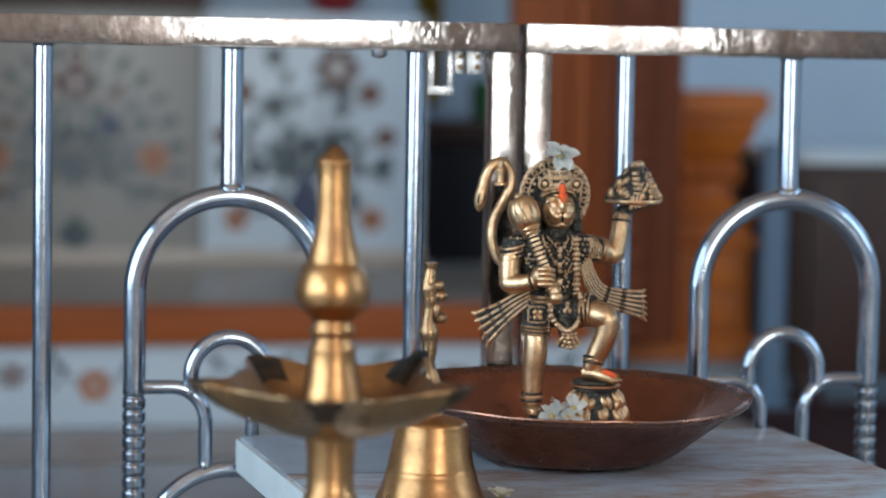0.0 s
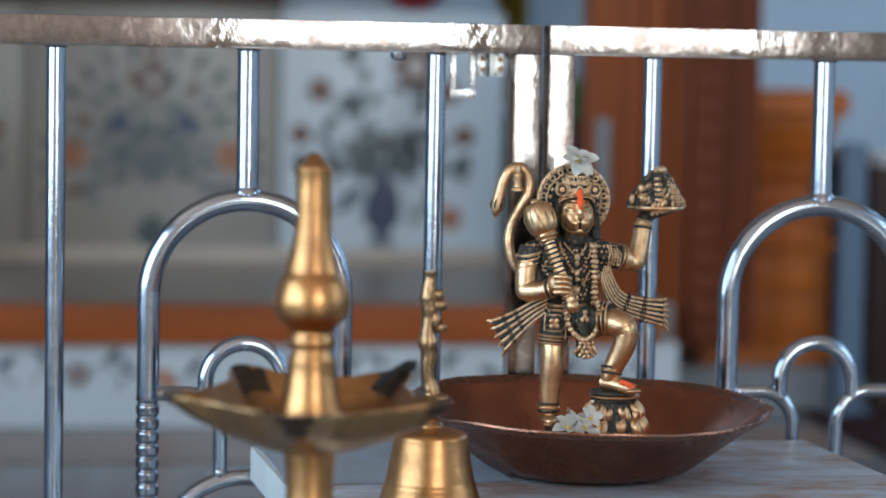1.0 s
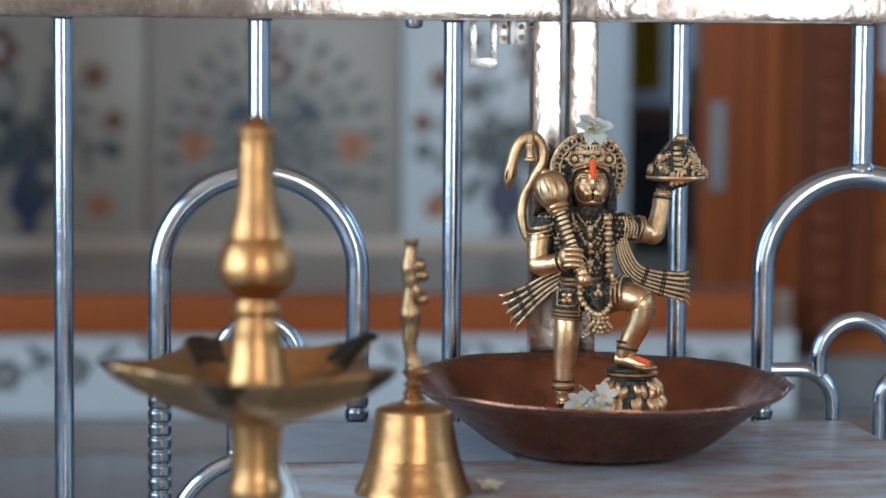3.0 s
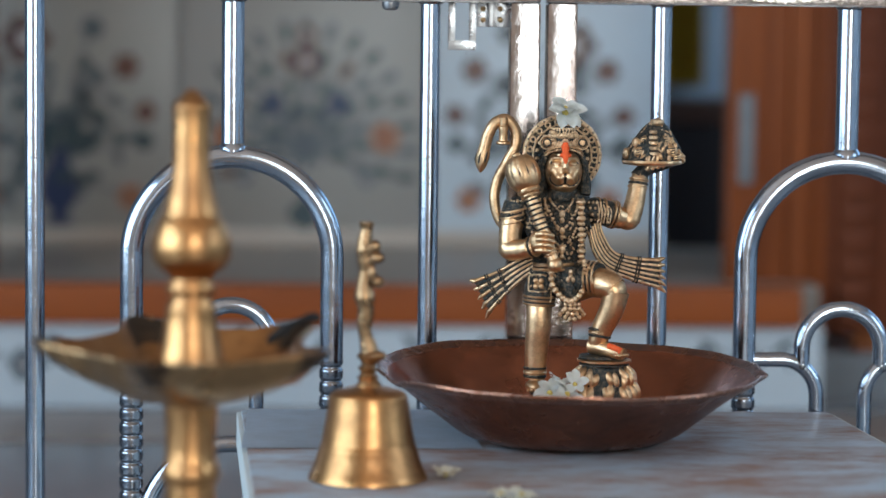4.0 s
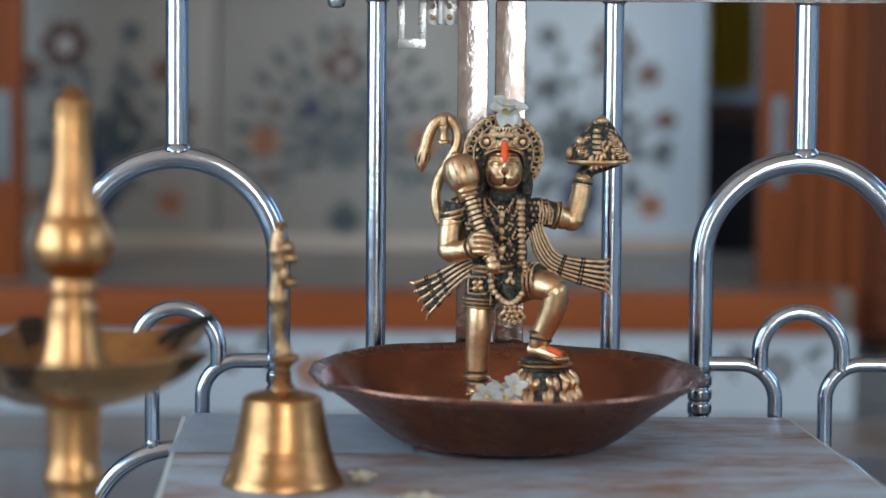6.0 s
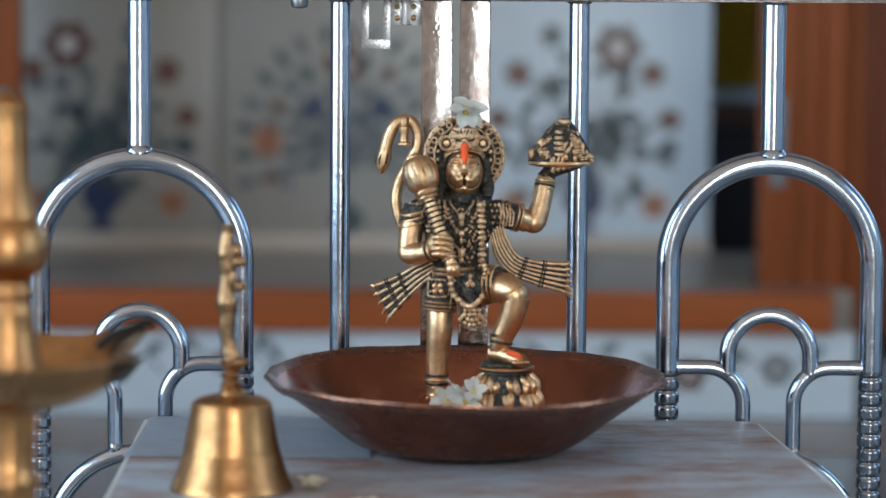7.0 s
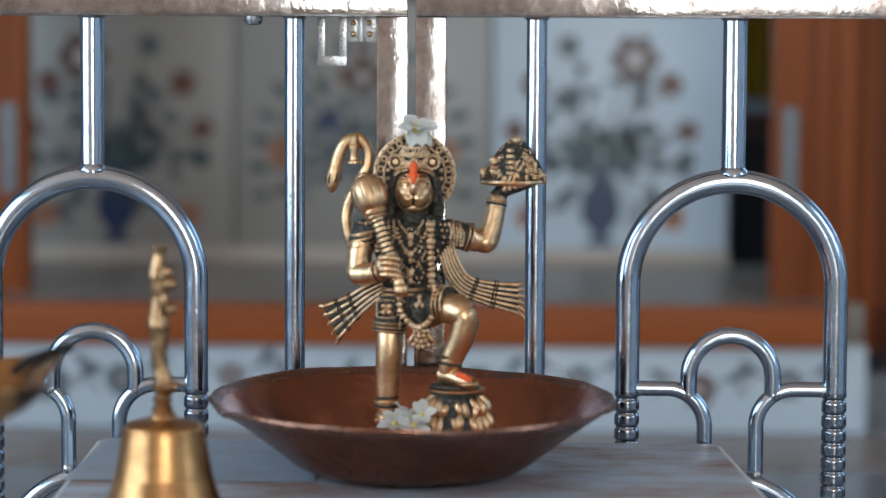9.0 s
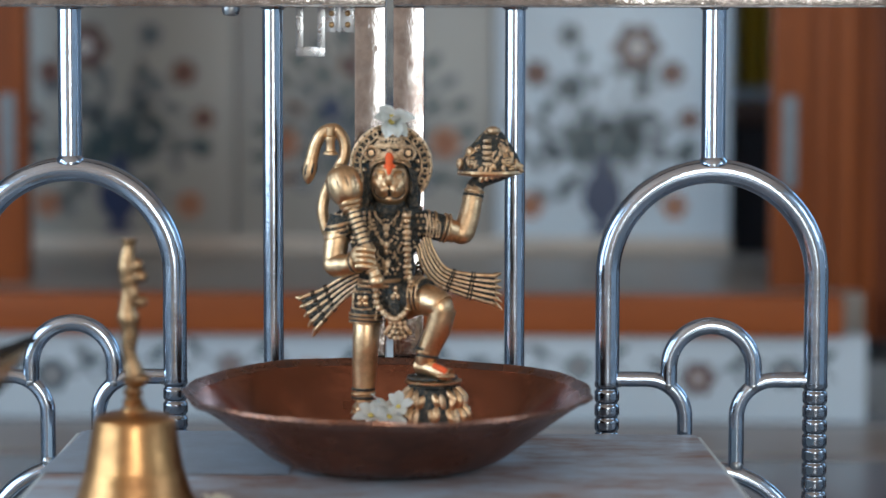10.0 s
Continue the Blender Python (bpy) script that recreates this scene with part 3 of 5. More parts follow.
def gate_leaf(x_in, x_out, arch_x, bars, name_label):
    """One leaf: square top rail and stiles, round bars, nested arches of bent tube."""
    s = 1 if x_out > x_in else -1
    g = thing("gate_leaf", x_in, 0, PLINTH, name_label, "gate", "steel gate leaves")
    B = -PLINTH
    q = lambda a, b: sorted(((a - x_in), (b - x_in)))
    a, b = q(x_in, x_out)
    part("top_rail", box(a, b, -0.0127, 0.0127, B + 0.3365, B + 0.3620, 0.0022), STEEL_FLAT, g, "worn square steel rail")
    a, b = q(x_in, x_in + s * 0.0245)
    part("inner_stile", box(a, b, -0.0125, 0.0125, 0.012, B + 0.3363, 0.0022), STEEL_FLAT, g, "square steel stile")
    a, b = q(x_out - s * 0.025, x_out)
    part("outer_stile", box(a, b, -0.0125, 0.0125, 0.012, B + 0.3363, 0.0022), STEEL_FLAT, g)
    a, b = q(x_in + s * 0.0247, x_out - s * 0.0252)
    part("bottom_rail", box(a, b, -0.0125, 0.0125, 0.012, 0.037, 0.0022), STEEL_FLAT, g)
    low = 0.0365
    for x in bars:
        part("bar", tube([(x - x_in, 0, low), (x - x_in, 0, B + 0.337)], BAR, 20), STEEL, g)
        part("weld", lathe_at((x - x_in, 0, B + 0.3345), [(BAR + 0.0002, 0), (BAR + 0.0016, 0.001), (BAR + 0.0022, 0.0024)]), STEEL_DULL, g)
    c = arch_x - x_in
    R = 0.0825
    top = B + 0.2080 - R
    part("bar", tube([(c, 0, B + 0.2080 + LEG * 0.4), (c, 0, B + 0.337)], SHORT, 20), STEEL, g)
    part("weld", lathe_at((c, 0, B + 0.3345), [(SHORT + 0.0002, 0), (SHORT + 0.0016, 0.001), (SHORT + 0.0022, 0.0024)]), STEEL_DULL, g)
    part("weld", lathe_at((c, 0, B + 0.2080 + LEG * 0.80), [(SHORT + 0.0026, -0.002), (SHORT + 0.0020, 0.0004), (SHORT + 0.0008, 0.0020), (SHORT + 0.0001, 0.0030)]), STEEL, g)
    twist = B + 0.040
    part("arch", tube([(c - R, 0, twist), *arc(c, top, R, 180, 0, 40), (c + R, 0, twist)], LEG, 22), STEEL, g, "bent round steel tube")
    for sd in (-1, 1):
        prof, n = [], int((twist - low) / 0.0005)
        for i in range(n + 1):
            z = low + (twist - low) * i / n
            ph = ((twist - z) / 0.0115) % 1.0
            groove = math.exp(-((ph - 0.5) / 0.14) ** 2)
            prof.append((LEG * (1.03 - 0.16 * groove), z))
        part("ribbed_leg", lathe_at((c + sd * R, 0, 0), prof, 22), STEEL_RIB, g, "ribbed lower part of the arch tube")
    # small arch on quarter bends
    r2, z2 = 0.0335, B + 0.0515
    t = 0.0062
    part("small_arch", tube([(c - r2, 0, z2 - 0.014), *arc(c, z2, r2, 180, 0, 28), (c + r2, 0, z2 - 0.014)], t + 0.0006, 18), STEEL, g)
    for sd in (-1, 1):
        rq = 0.030
        ax, az = c + sd * 0.0505, B + 0.0420 - rq
        pts = [(c + sd * (R - 0.006), 0, B + 0.0420), (c + sd * 0.062, 0, B + 0.0420)]
        pts += [(ax - sd * rq * math.sin(radians(u)), 0, az + rq * math.cos(radians(u))) for u in range(0, 91, 6)]
        pts.append((c + sd * 0.0205, 0, B - 0.026))
        part("quarter_bend", tube(pts, t, 16), STEEL, g)
        part("weld", ball((c + sd * r2, -0.002, B + 0.0375), 0.0052, seg=10), STEEL_DULL, g)
        part("weld", ball((c + sd * 0.0205, -0.002, B - 0.0265), 0.0056, seg=10), STEEL_DULL, g)
        part("weld", ball((c + sd * (R - LEG), -0.001, B + 0.0405), 0.0050, seg=10), STEEL_DULL, g)
    zl = B - 0.031 - 0.0725
    part("lower_arch", tube([(c - 0.0725, 0, low), *arc(c, zl, 0.0725, 180, 0, 36), (c + 0.0725, 0, low)], t + 0.0008, 18), STEEL, g)
    for x in (0.02, (x_out - x_in) - s * 0.02):
        part("hinge_foot" if x != 0.02 else "drop_bolt", tube([(x if x != 0.02 else s * 0.012, 0, 0.0), (x if x != 0.02 else s * 0.012, 0, 0.013)], 0.006, 12), STEEL_DULL, g)
    return g


def lathe_at(at, profile, seg=20):
    bm = lathe(profile, seg)
    bmesh.ops.translate(bm, vec=Vector(at), verts=bm.verts)
    return bm


gate_leaf(0.0015, -0.545, -0.2502, (-0.0885, -0.4117), "polished stainless steel gate leaf with nested arches, closed")
gate_leaf(0.0075, 0.545, 0.2600, (0.1035, 0.4210), "polished stainless steel gate leaf with nested arches, closed")
for sx in (-1, 1):
    p = thing("gate_post", sx * 0.575, 0.0, PLINTH, "square stainless steel gate post beside the leaf", "post", "gate posts")
    part("shaft", box(-0.019, 0.019, -0.019, 0.019, 0, 0.66, 0.003), STEEL_FLAT, p)
    part("cap", box(-0.021, 0.021, -0.021, 0.021, 0.66, 0.668, 0.003), STEEL_FLAT, p)

# the latch behind the top rail
latch = thing("gate_latch", -0.060, 0.024, 0.318, "small stamped steel latch hanging behind the rail", "latch")
slot = bmesh.new()
box(-0.0125, -0.0065, 0, 0.0022, -0.013, 0.022, 0.0008, slot)
box(0.0050, 0.0110, 0, 0.0022, -0.013, 0.022, 0.0008, slot)
box(-0.0125, 0.0110, 0.0002, 0.0024, -0.0205, -0.0125, 0.0010, slot)
part("slotted_plate", slot, STEEL_DULL, latch)
br = bmesh.new()
box(0.0115, 0.0215, -0.001, 0.0015, -0.001, 0.022, 0.0006, br)
box(0.0235, 0.0375, -0.010, -0.0075, -0.001, 0.022, 0.0006, br)
box(0.0205, 0.0245, -0.010, 0.0015, -0.001, 0.022, 0.0006, br)
part("bracket", br, STEEL_DULL, latch)
for x, y in ((0.0165, -0.002), (0.0300, -0.0112)):
    for z in (0.005, 0.014):
        part("screw", ball((x, y, z), 0.0024, 0.0014, 0.0024, 10), BRASS_DARK, latch)
nut = tagged(part("rail_stop", lathe_at((-0.1215, 0, 0.3295), [(0.003, 0), (0.006, 0.001), (0.0072, 0.004), (0.0072, 0.0068)], 16), STEEL_DULL), "small dull steel stop under the gate's rail", "bolt")

# ---- the stool ----
stool = thing("stool", 0.01, -0.255, FLOOR, "low wooden stool with a worn whitewashed top", "stool")
H = -FLOOR
top = box(-0.252, 0.238, -0.245, 0.244, H - 0.030, H, 0.004)
part("top", top, BOARD, stool, "worn whitewashed board top")
for a, b in ((-0.2555, -0.2515), (0.2375, 0.2415)):
    part("edge_strip", box(a, b, -0.244, 0.243, H - 0.0305, H - 0.0022, 0.0008), BOARD_SIDE, stool, "white painted board edge")
for sx in (-1, 1):
    part("side_apron", box(sx * 0.215 - 0.009, sx * 0.215 + 0.009, -0.185, 0.185, H - 0.085, H - 0.0302, 0.002), BOARD_SIDE, stool)
    part("end_apron", box(-0.185, 0.185, sx * 0.205 - 0.009, sx * 0.205 + 0.009, H - 0.085, H - 0.0302, 0.002), BOARD_SIDE, stool)
    for sy in (-1, 1):
        part("leg", box(sx * 0.205 - 0.020, sx * 0.205 + 0.020, sy * 0.2 - 0.020, sy * 0.2 + 0.020, 0, H - 0.0302, 0.003), BOARD_SIDE, stool)

# the old stool has gone a little out of square
for piece in stool.children:
    for v in piece.data.vertices:
        v.co.x -= 0.05 * (v.co.y - 0.244)

# thin cloth under the tray
bm = bmesh.new()
n = 26
cl = [[bm.verts.new((-0.236 + (0.172 + 0.008 * j / n) * i / n, -0.016 - 0.200 * j / n, 0.0008 + 0.0004 * noise.noise((i * 0.35, j * 0.35, 0)))) for i in range(n + 1)] for j in range(n + 1)]
for j in range(n):
    for i in range(n):
        bm.faces.new((cl[j][i], cl[j + 1][i], cl[j + 1][i + 1], cl[j][i + 1]))
bmesh.ops.solidify(bm, geom=bm.faces[:], thickness=0.0004)
tagged(part("cloth_sheet", bm, CLOTH), "pale blue woven cloth spread under the copper tray", "cloth")

# ---- copper tray ----


def tray_wave(a, r, z):
    k = max(0.0, (r - 0.085) / 0.061)
    dents = 0.0003 * math.sin(3 * a + 1) + 0.00016 * math.sin(8 * a + 2.2) + 0.00008 * math.sin(15 * a)
    d = (a - radians(200) + math.pi) % math.tau - math.pi
    kink = math.exp(-(d / 0.13) ** 2)
    d2 = (a - radians(188) + math.pi) % math.tau - math.pi
    fold = math.exp(-(d2 / 0.05) ** 2)
    e = (a - radians(350) + math.pi) % math.tau - math.pi
    nip = math.exp(-(e / 0.045) ** 2)
    lean = 0.030 * r * math.sin(a) * min(1.0, z / 0.05)
    return r * (1 + k * (0.010 * math.sin(2 * a + 0.4) * 0.5)) + k * (dents * 0.8 + 0.004 * nip + 0.003 * fold - 0.002 * kink), z + lean + k * k * (dents * 2.4 - 0.0040 * kink + 0.0015 * fold - 0.0012 * nip - 0.0010 * math.cos(a))


outer = [(0.002, 0.0), (0.062, 0.0), (0.0720, 0.0010), (0.0800, 0.0036), (0.0875, 0.0080), (0.0960, 0.0148), (0.108, 0.0244), (0.120, 0.0340), (0.131, 0.0428), (0.1405, 0.0497)]
inner = [(0.1395, 0.0506), (0.1300, 0.0436), (0.119, 0.0350), (0.107, 0.0254), (0.095, 0.0160), (0.0865, 0.0094), (0.079, 0.0052), (0.0715, 0.0029), (0.062, 0.0020), (0.002, 0.0020)]
tray = thing("copper_tray", 0.0125, -0.171, 0.0022, "aged brown copper offering tray with a dented rim", "tray")
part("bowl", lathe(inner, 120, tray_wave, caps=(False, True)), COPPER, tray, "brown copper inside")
part("underside", lathe(outer, 120, tray_wave, caps=(True, False)), COPPER_OUT, tray, "tarnished copper outside, the shade on it put into the dark colour")
lip = [(0.1400, 0.0488), (0.1425, 0.0496), (0.1456, 0.0520), (0.1468, 0.0538), (0.1464, 0.0552), (0.1448, 0.0550), (0.1424, 0.0528), (0.1390, 0.0506)]
part("rolled_rim", lathe(lip, 120, tray_wave, True), COPPER_EDGE, tray, "scuffed rolled copper rim")

stub = tagged(part("burnt_wick_stub", tube(smooth_path([(0.006, -0.441, 0.0019), (0.013, -0.440, 0.0022), (0.021, -0.442, 0.0018)], 5), lambda u: 0.0018 - 0.0006 * u, 8), SOOT), "burnt black wick stub lying on the stool", "wick")

# ---- brass hand bell ----
bell = thing("hand_bell", -0.1452, -0.345, 0.0, "polished brass hand bell standing on the stool", "bell")
prof = [(0.0400, 0.0006), (0.0412, 0.0012), (0.0408, 0.0034), (0.0392, 0.0065), (0.0372, 0.0110), (0.0354, 0.0160), (0.0340, 0.0215), (0.0335, 0.0222), (0.0334, 0.0229), (0.0328, 0.0250), (0.0323, 0.0256), (0.0322, 0.0263), (0.0311, 0.0320), (0.0300, 0.0380), (0.0289, 0.0440),
        (0.0281, 0.0490), (0.0274, 0.0540), (0.0270, 0.0562), (0.0271, 0.0572), (0.0262, 0.0594), (0.0225, 0.0616), (0.0150, 0.0636), (0.0090, 0.0650), (0.0086, 0.0660)]
part("body", lathe(prof, 64), BRASS, bell)


def bump_sum(z, terms):
    return sum(h * math.exp(-((z - at) / w) ** 2) for at, w, h in terms)


def handle_radius(u):
    z = 65.5 + 112.5 * u
    r = 4.6 + bump_sum(z, ((65.5, 3, 4.2), (71, 1.6, 2.8), (76.5, 1.6, 2.6), (85, 3.2, 4.4), (92, 4, 1.4), (115, 9, 1.0), (126, 5, 2.4), (133, 4, 0.8), (141, 5, 0.6), (150, 4, 1.3), (158, 5, 1.7), (165, 3, 0.5), (173, 2, -0.6), (177, 1.8, 0.6)))
    return r * 0.001


hb = tube([(-0.0030 * min(1.0, max(0.0, (z - 16) / 14)) - 0.0006 * math.sin(z * 0.30), 0, 0.0655 + 0.1125 * z / 80) for z in range(81)], handle_radius, 20)
for c, r in (((0.0060, -0.004, 0.0865), (0.0062, 0.005, 0.0032)), ((0.0050, -0.003, 0.1372), (0.0050, 0.0036, 0.0042)), ((0.0016, -0.005, 0.1425), (0.0030, 0.0026, 0.0062)), ((0.0050, -0.002, 0.1535), (0.0054, 0.0036, 0.0042)), ((0.0036, -0.002, 0.1610), (0.0040, 0.0034, 0.0044)), ((-0.0030, -0.0045, 0.1595), (0.0030, 0.0022, 0.0040)), ((-0.0082, 0.0, 0.1270), (0.0026, 0.0034, 0.0050))):
    merge(hb, ball(c, *r, seg=14))
part("handle", hb, BRASS_HANDLE, bell, "moulded brass handle worn smooth")

# ---- tall brass oil lamp ----
oil = thing("brass_oil_lamp", -0.257, -0.551, FLOOR, "tall brass oil lamp with five spouts, unlit", "oil lamp")
Z = -FLOOR
fin = [(0.0005, 0.2700), (0.0030, 0.2692), (0.0062, 0.2655), (0.0096, 0.2620), (0.0112, 0.2604), (0.0117, 0.2590), (0.0112, 0.2572), (0.0108, 0.2540), (0.0108, 0.2480), (0.0109, 0.2400), (0.0110, 0.2300), (0.0117, 0.2200), (0.0135, 0.2100),
       (0.0162, 0.2000), (0.0171, 0.1958), (0.0174, 0.1946), (0.0194, 0.1926), (0.0220, 0.1866), (0.0237, 0.1805), (0.0243, 0.1757), (0.0236, 0.1700), (0.0205, 0.1640), (0.0150, 0.1600), (0.0128, 0.1570), (0.0132, 0.1545), (0.0145, 0.1525), (0.0148, 0.1500), (0.0140, 0.1480),
       (0.0124, 0.1465), (0.0126, 0.1440), (0.0150, 0.1400), (0.0152, 0.1385), (0.0150, 0.1370), (0.0160, 0.1280), (0.0180, 0.1170), (0.0205, 0.1080), (0.0215, 0.1040), (0.0215, 0.0960)]
part("finial", lathe([(r, z + Z) for r, z in fin[::-1]], 48), BRASS, oil, "turned brass finial")


def spout(a, r, z):
    """Five lips drawn out and pinched from a round bowl that leans a little."""
    k = min(1.0, max(0.0, (r - 0.020) / 0.046))
    v = abs(((math.degrees(a) - 186.0 + 36.0) % 72.0) - 36.0) / 36.0
    out = math.exp(-(v / 0.36) ** 2)
    rr = r * (1 + k ** 1.5 * 0.42 * out)
    return rr, z + k * (0.003 * out - 0.0015 * (1 - out)) + 0.045 * rr * math.sin(a)


bowl_p = [(0.0155, 0.0830), (0.024, 0.0840), (0.036, 0.0870), (0.048, 0.0930), (0.058, 0.1020), (0.0645, 0.1115), (0.0675, 0.1175), (0.0668, 0.1188), (0.0645, 0.1175), (0.0560, 0.1050), (0.0450, 0.0975), (0.0320, 0.0945), (0.0100, 0.0940)]
ob = lathe([(r, z + Z) for r, z in bowl_p], 140, spout)
ob.faces.ensure_lookup_table()
for f in ob.faces:
    q = f.calc_center_median()
    dist = math.hypot(q.x, q.y)
    v = abs(((math.degrees(math.atan2(q.y, q.x)) - 186.0 + 36.0) % 72.0) - 36.0) / 36.0
    f.material_index = 2 if f.index // 140 >= 7 or f.index == -1 else 0
    # soot where the flames have licked each spout
    if v < 0.20 * (1 + 0.9 * noise.noise(q * 120)) and dist > 0.074 + 0.016 * noise.noise(q * 70):
        f.material_index = 1
part("spouted_bowl", ob, None, oil, "tarnished five-spouted oil bowl with sooty lips", mats=(BRASS_DARK, BRASS_SOOT, BRASS))
st = [(0.0800, -0.4500), (0.0800, -0.4440), (0.0740, -0.4400), (0.0560, -0.4300), (0.0380, -0.4100), (0.0250, -0.3850), (0.0200, -0.3600), (0.0240, -0.3500), (0.0240, -0.3420), (0.0180, -0.3350), (0.0155, -0.3000), (0.0150, -0.2000), (0.0190, -0.1900), (0.0190, -0.1800), (0.0150, -0.1700),
      (0.0150, -0.0300), (0.0158, 0.0080), (0.0152, 0.0250), (0.0150, 0.0330), (0.0168, 0.0350), (0.0176, 0.0390), (0.0174, 0.0430), (0.0160, 0.0455), (0.0152, 0.0475), (0.0150, 0.0560), (0.0152, 0.0680), (0.0162, 0.0780), (0.0185, 0.0842)]
part("stem", lathe([(r, z + Z) for r, z in st], 48), BRASS, oil, "turned brass stem and foot")
w = radians(42)
wick = smooth_path([(0.062 * math.cos(w), 0.062 * math.sin(w), Z + 0.1145), (0.078 * math.cos(w), 0.078 * math.sin(w), Z + 0.1230), (0.092 * math.cos(w), 0.092 * math.sin(w), Z + 0.1268), (0.103 * math.cos(w), 0.103 * math.sin(w) - 0.003, Z + 0.1270)], 6)
part("burnt_wick", tube(wick, lambda u: 0.0026 + 0.0008 * math.sin(9 * u), 10), SOOT, oil, "burnt black cotton wick")

# ---- bronze statue in the tray (millimetres, front towards -y) ----


def build_statue():
    bm = bmesh.new()
    rng = random.Random(11)
    B, D, V, C = 0, 1, 2, 3

    def add(other, mat=B):
        other.verts.index_update()
        merge(bm, other, mat)

    def blob(c, r, mat=B, turn=None, seg=16):
        add(ball(c, *r, seg=seg, turn=turn), mat)

    def limb(pts, radius, mat=B, seg=16, steps=7):
        add(tube(smooth_path(pts, steps), radius, seg), mat)

    def beads(pts, r, n, mat=C, seg=8):
        path = smooth_path(pts, 12)
        for i in range(n):
            p = path[round(i * (len(path) - 1) / max(1, n - 1))]
            blob(p, (r, r, r), mat, seg=seg)

    def ring(c, axis, radius, thick, mat=C, squash=1.0):
        axis = Vector(axis).normalized()
        u = axis.orthogonal().normalized()
        v = axis.cross(u)
        pts = [Vector(c) + (u * math.cos(a) + v * math.sin(a) * squash) * radius for a in (math.tau * i / 24 for i in range(25))]
        add(tube(pts, thick, 8), mat)

    # pedestal and rock under the raised foot
    add(lathe_at((-2, -15, 0), [(22, -28), (24, -21), (23, -18), (22, -8), (24, -4), (24, -1), (23, 0)], 40), D)
    add(lathe_at((32, -14, 0), [(26, -26), (25, -8), (21, 6), (17, 20), (16, 21)], 32), D)
    for row, count, z0, z1, r0, r1, thick in ((0, 15, 20, 4, 16, 22, 2.6), (1, 13, 9, -9, 20.5, 25, 3.2), (2, 11, -6, -24, 24, 26, 3.8)):
        for i in range(count):
            a = math.pi * (0.93 + 1.14 * (i + 0.5 * (row % 2)) / (count - 1)) + rng.uniform(-0.05, 0.05)
            b = a + rng.uniform(-0.30, 0.30)
            m = (a + b) / 2
            top, end = z0 + rng.uniform(-3, 1), z1 + rng.uniform(-2, 3)
            limb([(32 + r0 * math.cos(a), -14 + 0.78 * r0 * math.sin(a), top), (32 + (r1 + 1) * math.cos(m), -14 + 0.78 * (r1 + 1) * math.sin(m), (top + end) / 2), (32 + r1 * math.cos(b), -14 + 0.78 * r1 * math.sin(b), end)],
                 lambda u: thick * (0.45 + 0.75 * math.sin(math.pi * (0.15 + 0.7 * u))), B if i % 4 else C, 10, 5)
    add(lathe_at((32, -14, 20.5), [(17, 0), (19.5, 0.8), (19.5, 2.0), (17, 2.8)], 32), D)
    add(lathe_at((32, -14, 23), [(18, 0), (21, 0.8), (21.2, 2.4), (19, 3.2)], 32), B)
    add(lathe_at((31, -14, 26), [(17, 0), (19, 0.8), (18.5, 2.6), (14, 3.6)], 32), D)

    # standing leg
    limb([(-17, -2, 78), (-18.5, -4, 66), (-19, -6, 52), (-20, -4, 34), (-20.5, -3, 18), (-21, -3, 8)], lambda u: 10.8 - 2.4 * u - 1.5 * max(0, u - 0.55), B, 20)
    for z, r in ((17, 8.2), (13.5, 8.6), (10.5, 8.2)):
        ring((-21, -3, z), (0, 0, 1), r, 1.1, D if z != 13.5 else B)
    blob((-22, -9, 3.5), (7.2, 13, 5.0))
    for k in range(5):
        blob((-27.5 + 2.7 * k, -21 + 0.3 * k * k, 1.6), (1.7, 2.6, 1.8), seg=8)
    # raised leg
    limb([(10, -3, 82), (22, -14, 86), (34, -24, 84), (38, -27, 81)], lambda u: 13.0 - 2.6 * u, B, 20)
    blob((37, -25.8, 80.5), (10.3, 9.8, 10.4))
    limb([(39, -26, 80), (36, -25, 66), (30, -22, 52), (26.5, -20, 42), (26, -20, 37)], lambda u: 10.4 - 3.6 * u, B, 20)
    for z, r, m in ((49, 7.9, D), (46.5, 8.0, B), (44, 7.8, D)):
        ring((27.5, -20.5, z), (0.15, 0.1, 1), r, 1.2, m)
    limb([(22, -16, 36), (28, -22, 35.5), (38, -30, 33), (45, -34, 31.5)], lambda u: 6.6 - 1.8 * u, B, 14)
    for k in range(5):
        blob((46.5 - 2.2 * k, -37 + 0.6 * (k - 2) ** 2 * 0.3 - 0.6 * k, 31.2), (2.3, 2.6, 1.8), seg=8)
    limb([(33, -31, 38), (39, -35.5, 36), (42, -37, 34.5)], 2.3, V, 10, 4)

    # hips, shorts and apron
    blob((-4, -2, 88), (25, 16, 16), D)
    limb([(-14, -3, 92), (-17.5, -4, 80), (-19, -5, 66)], lambda u: 12.6 - 0.4 * u, D, 22)
    for z in (67.5, 70.5, 73.5):
        ring((-18.8, -5, z), (0.05, 0, 1), 12.3, 0.9, B)
    for k in range(4):
        a = math.pi * (0.25 + 0.5 * k)
        blob((-20.5 + 3.1 * math.cos(a), -16.6, 84.5 + 3.1 * math.sin(a)), (2.2, 1.3, 2.2), B, None, 10)
    blob((-20.5, -17.0, 84.5), (1.3, 1.2, 1.3), B, None, 8)
    limb([(-27, -14.0, 91), (-20.5, -16.6, 91.5), (-14, -16.2, 91)], 0.7, C, 6, 4)
    limb([(-27.5, -13.6, 78.5), (-20.5, -17.0, 78), (-14, -16.4, 78.5)], 0.7, C, 6, 4)
    limb([(-27.5, -13.8, 91), (-28, -13.6, 85), (-28, -13.4, 78.5)], 0.7, C, 6, 4)
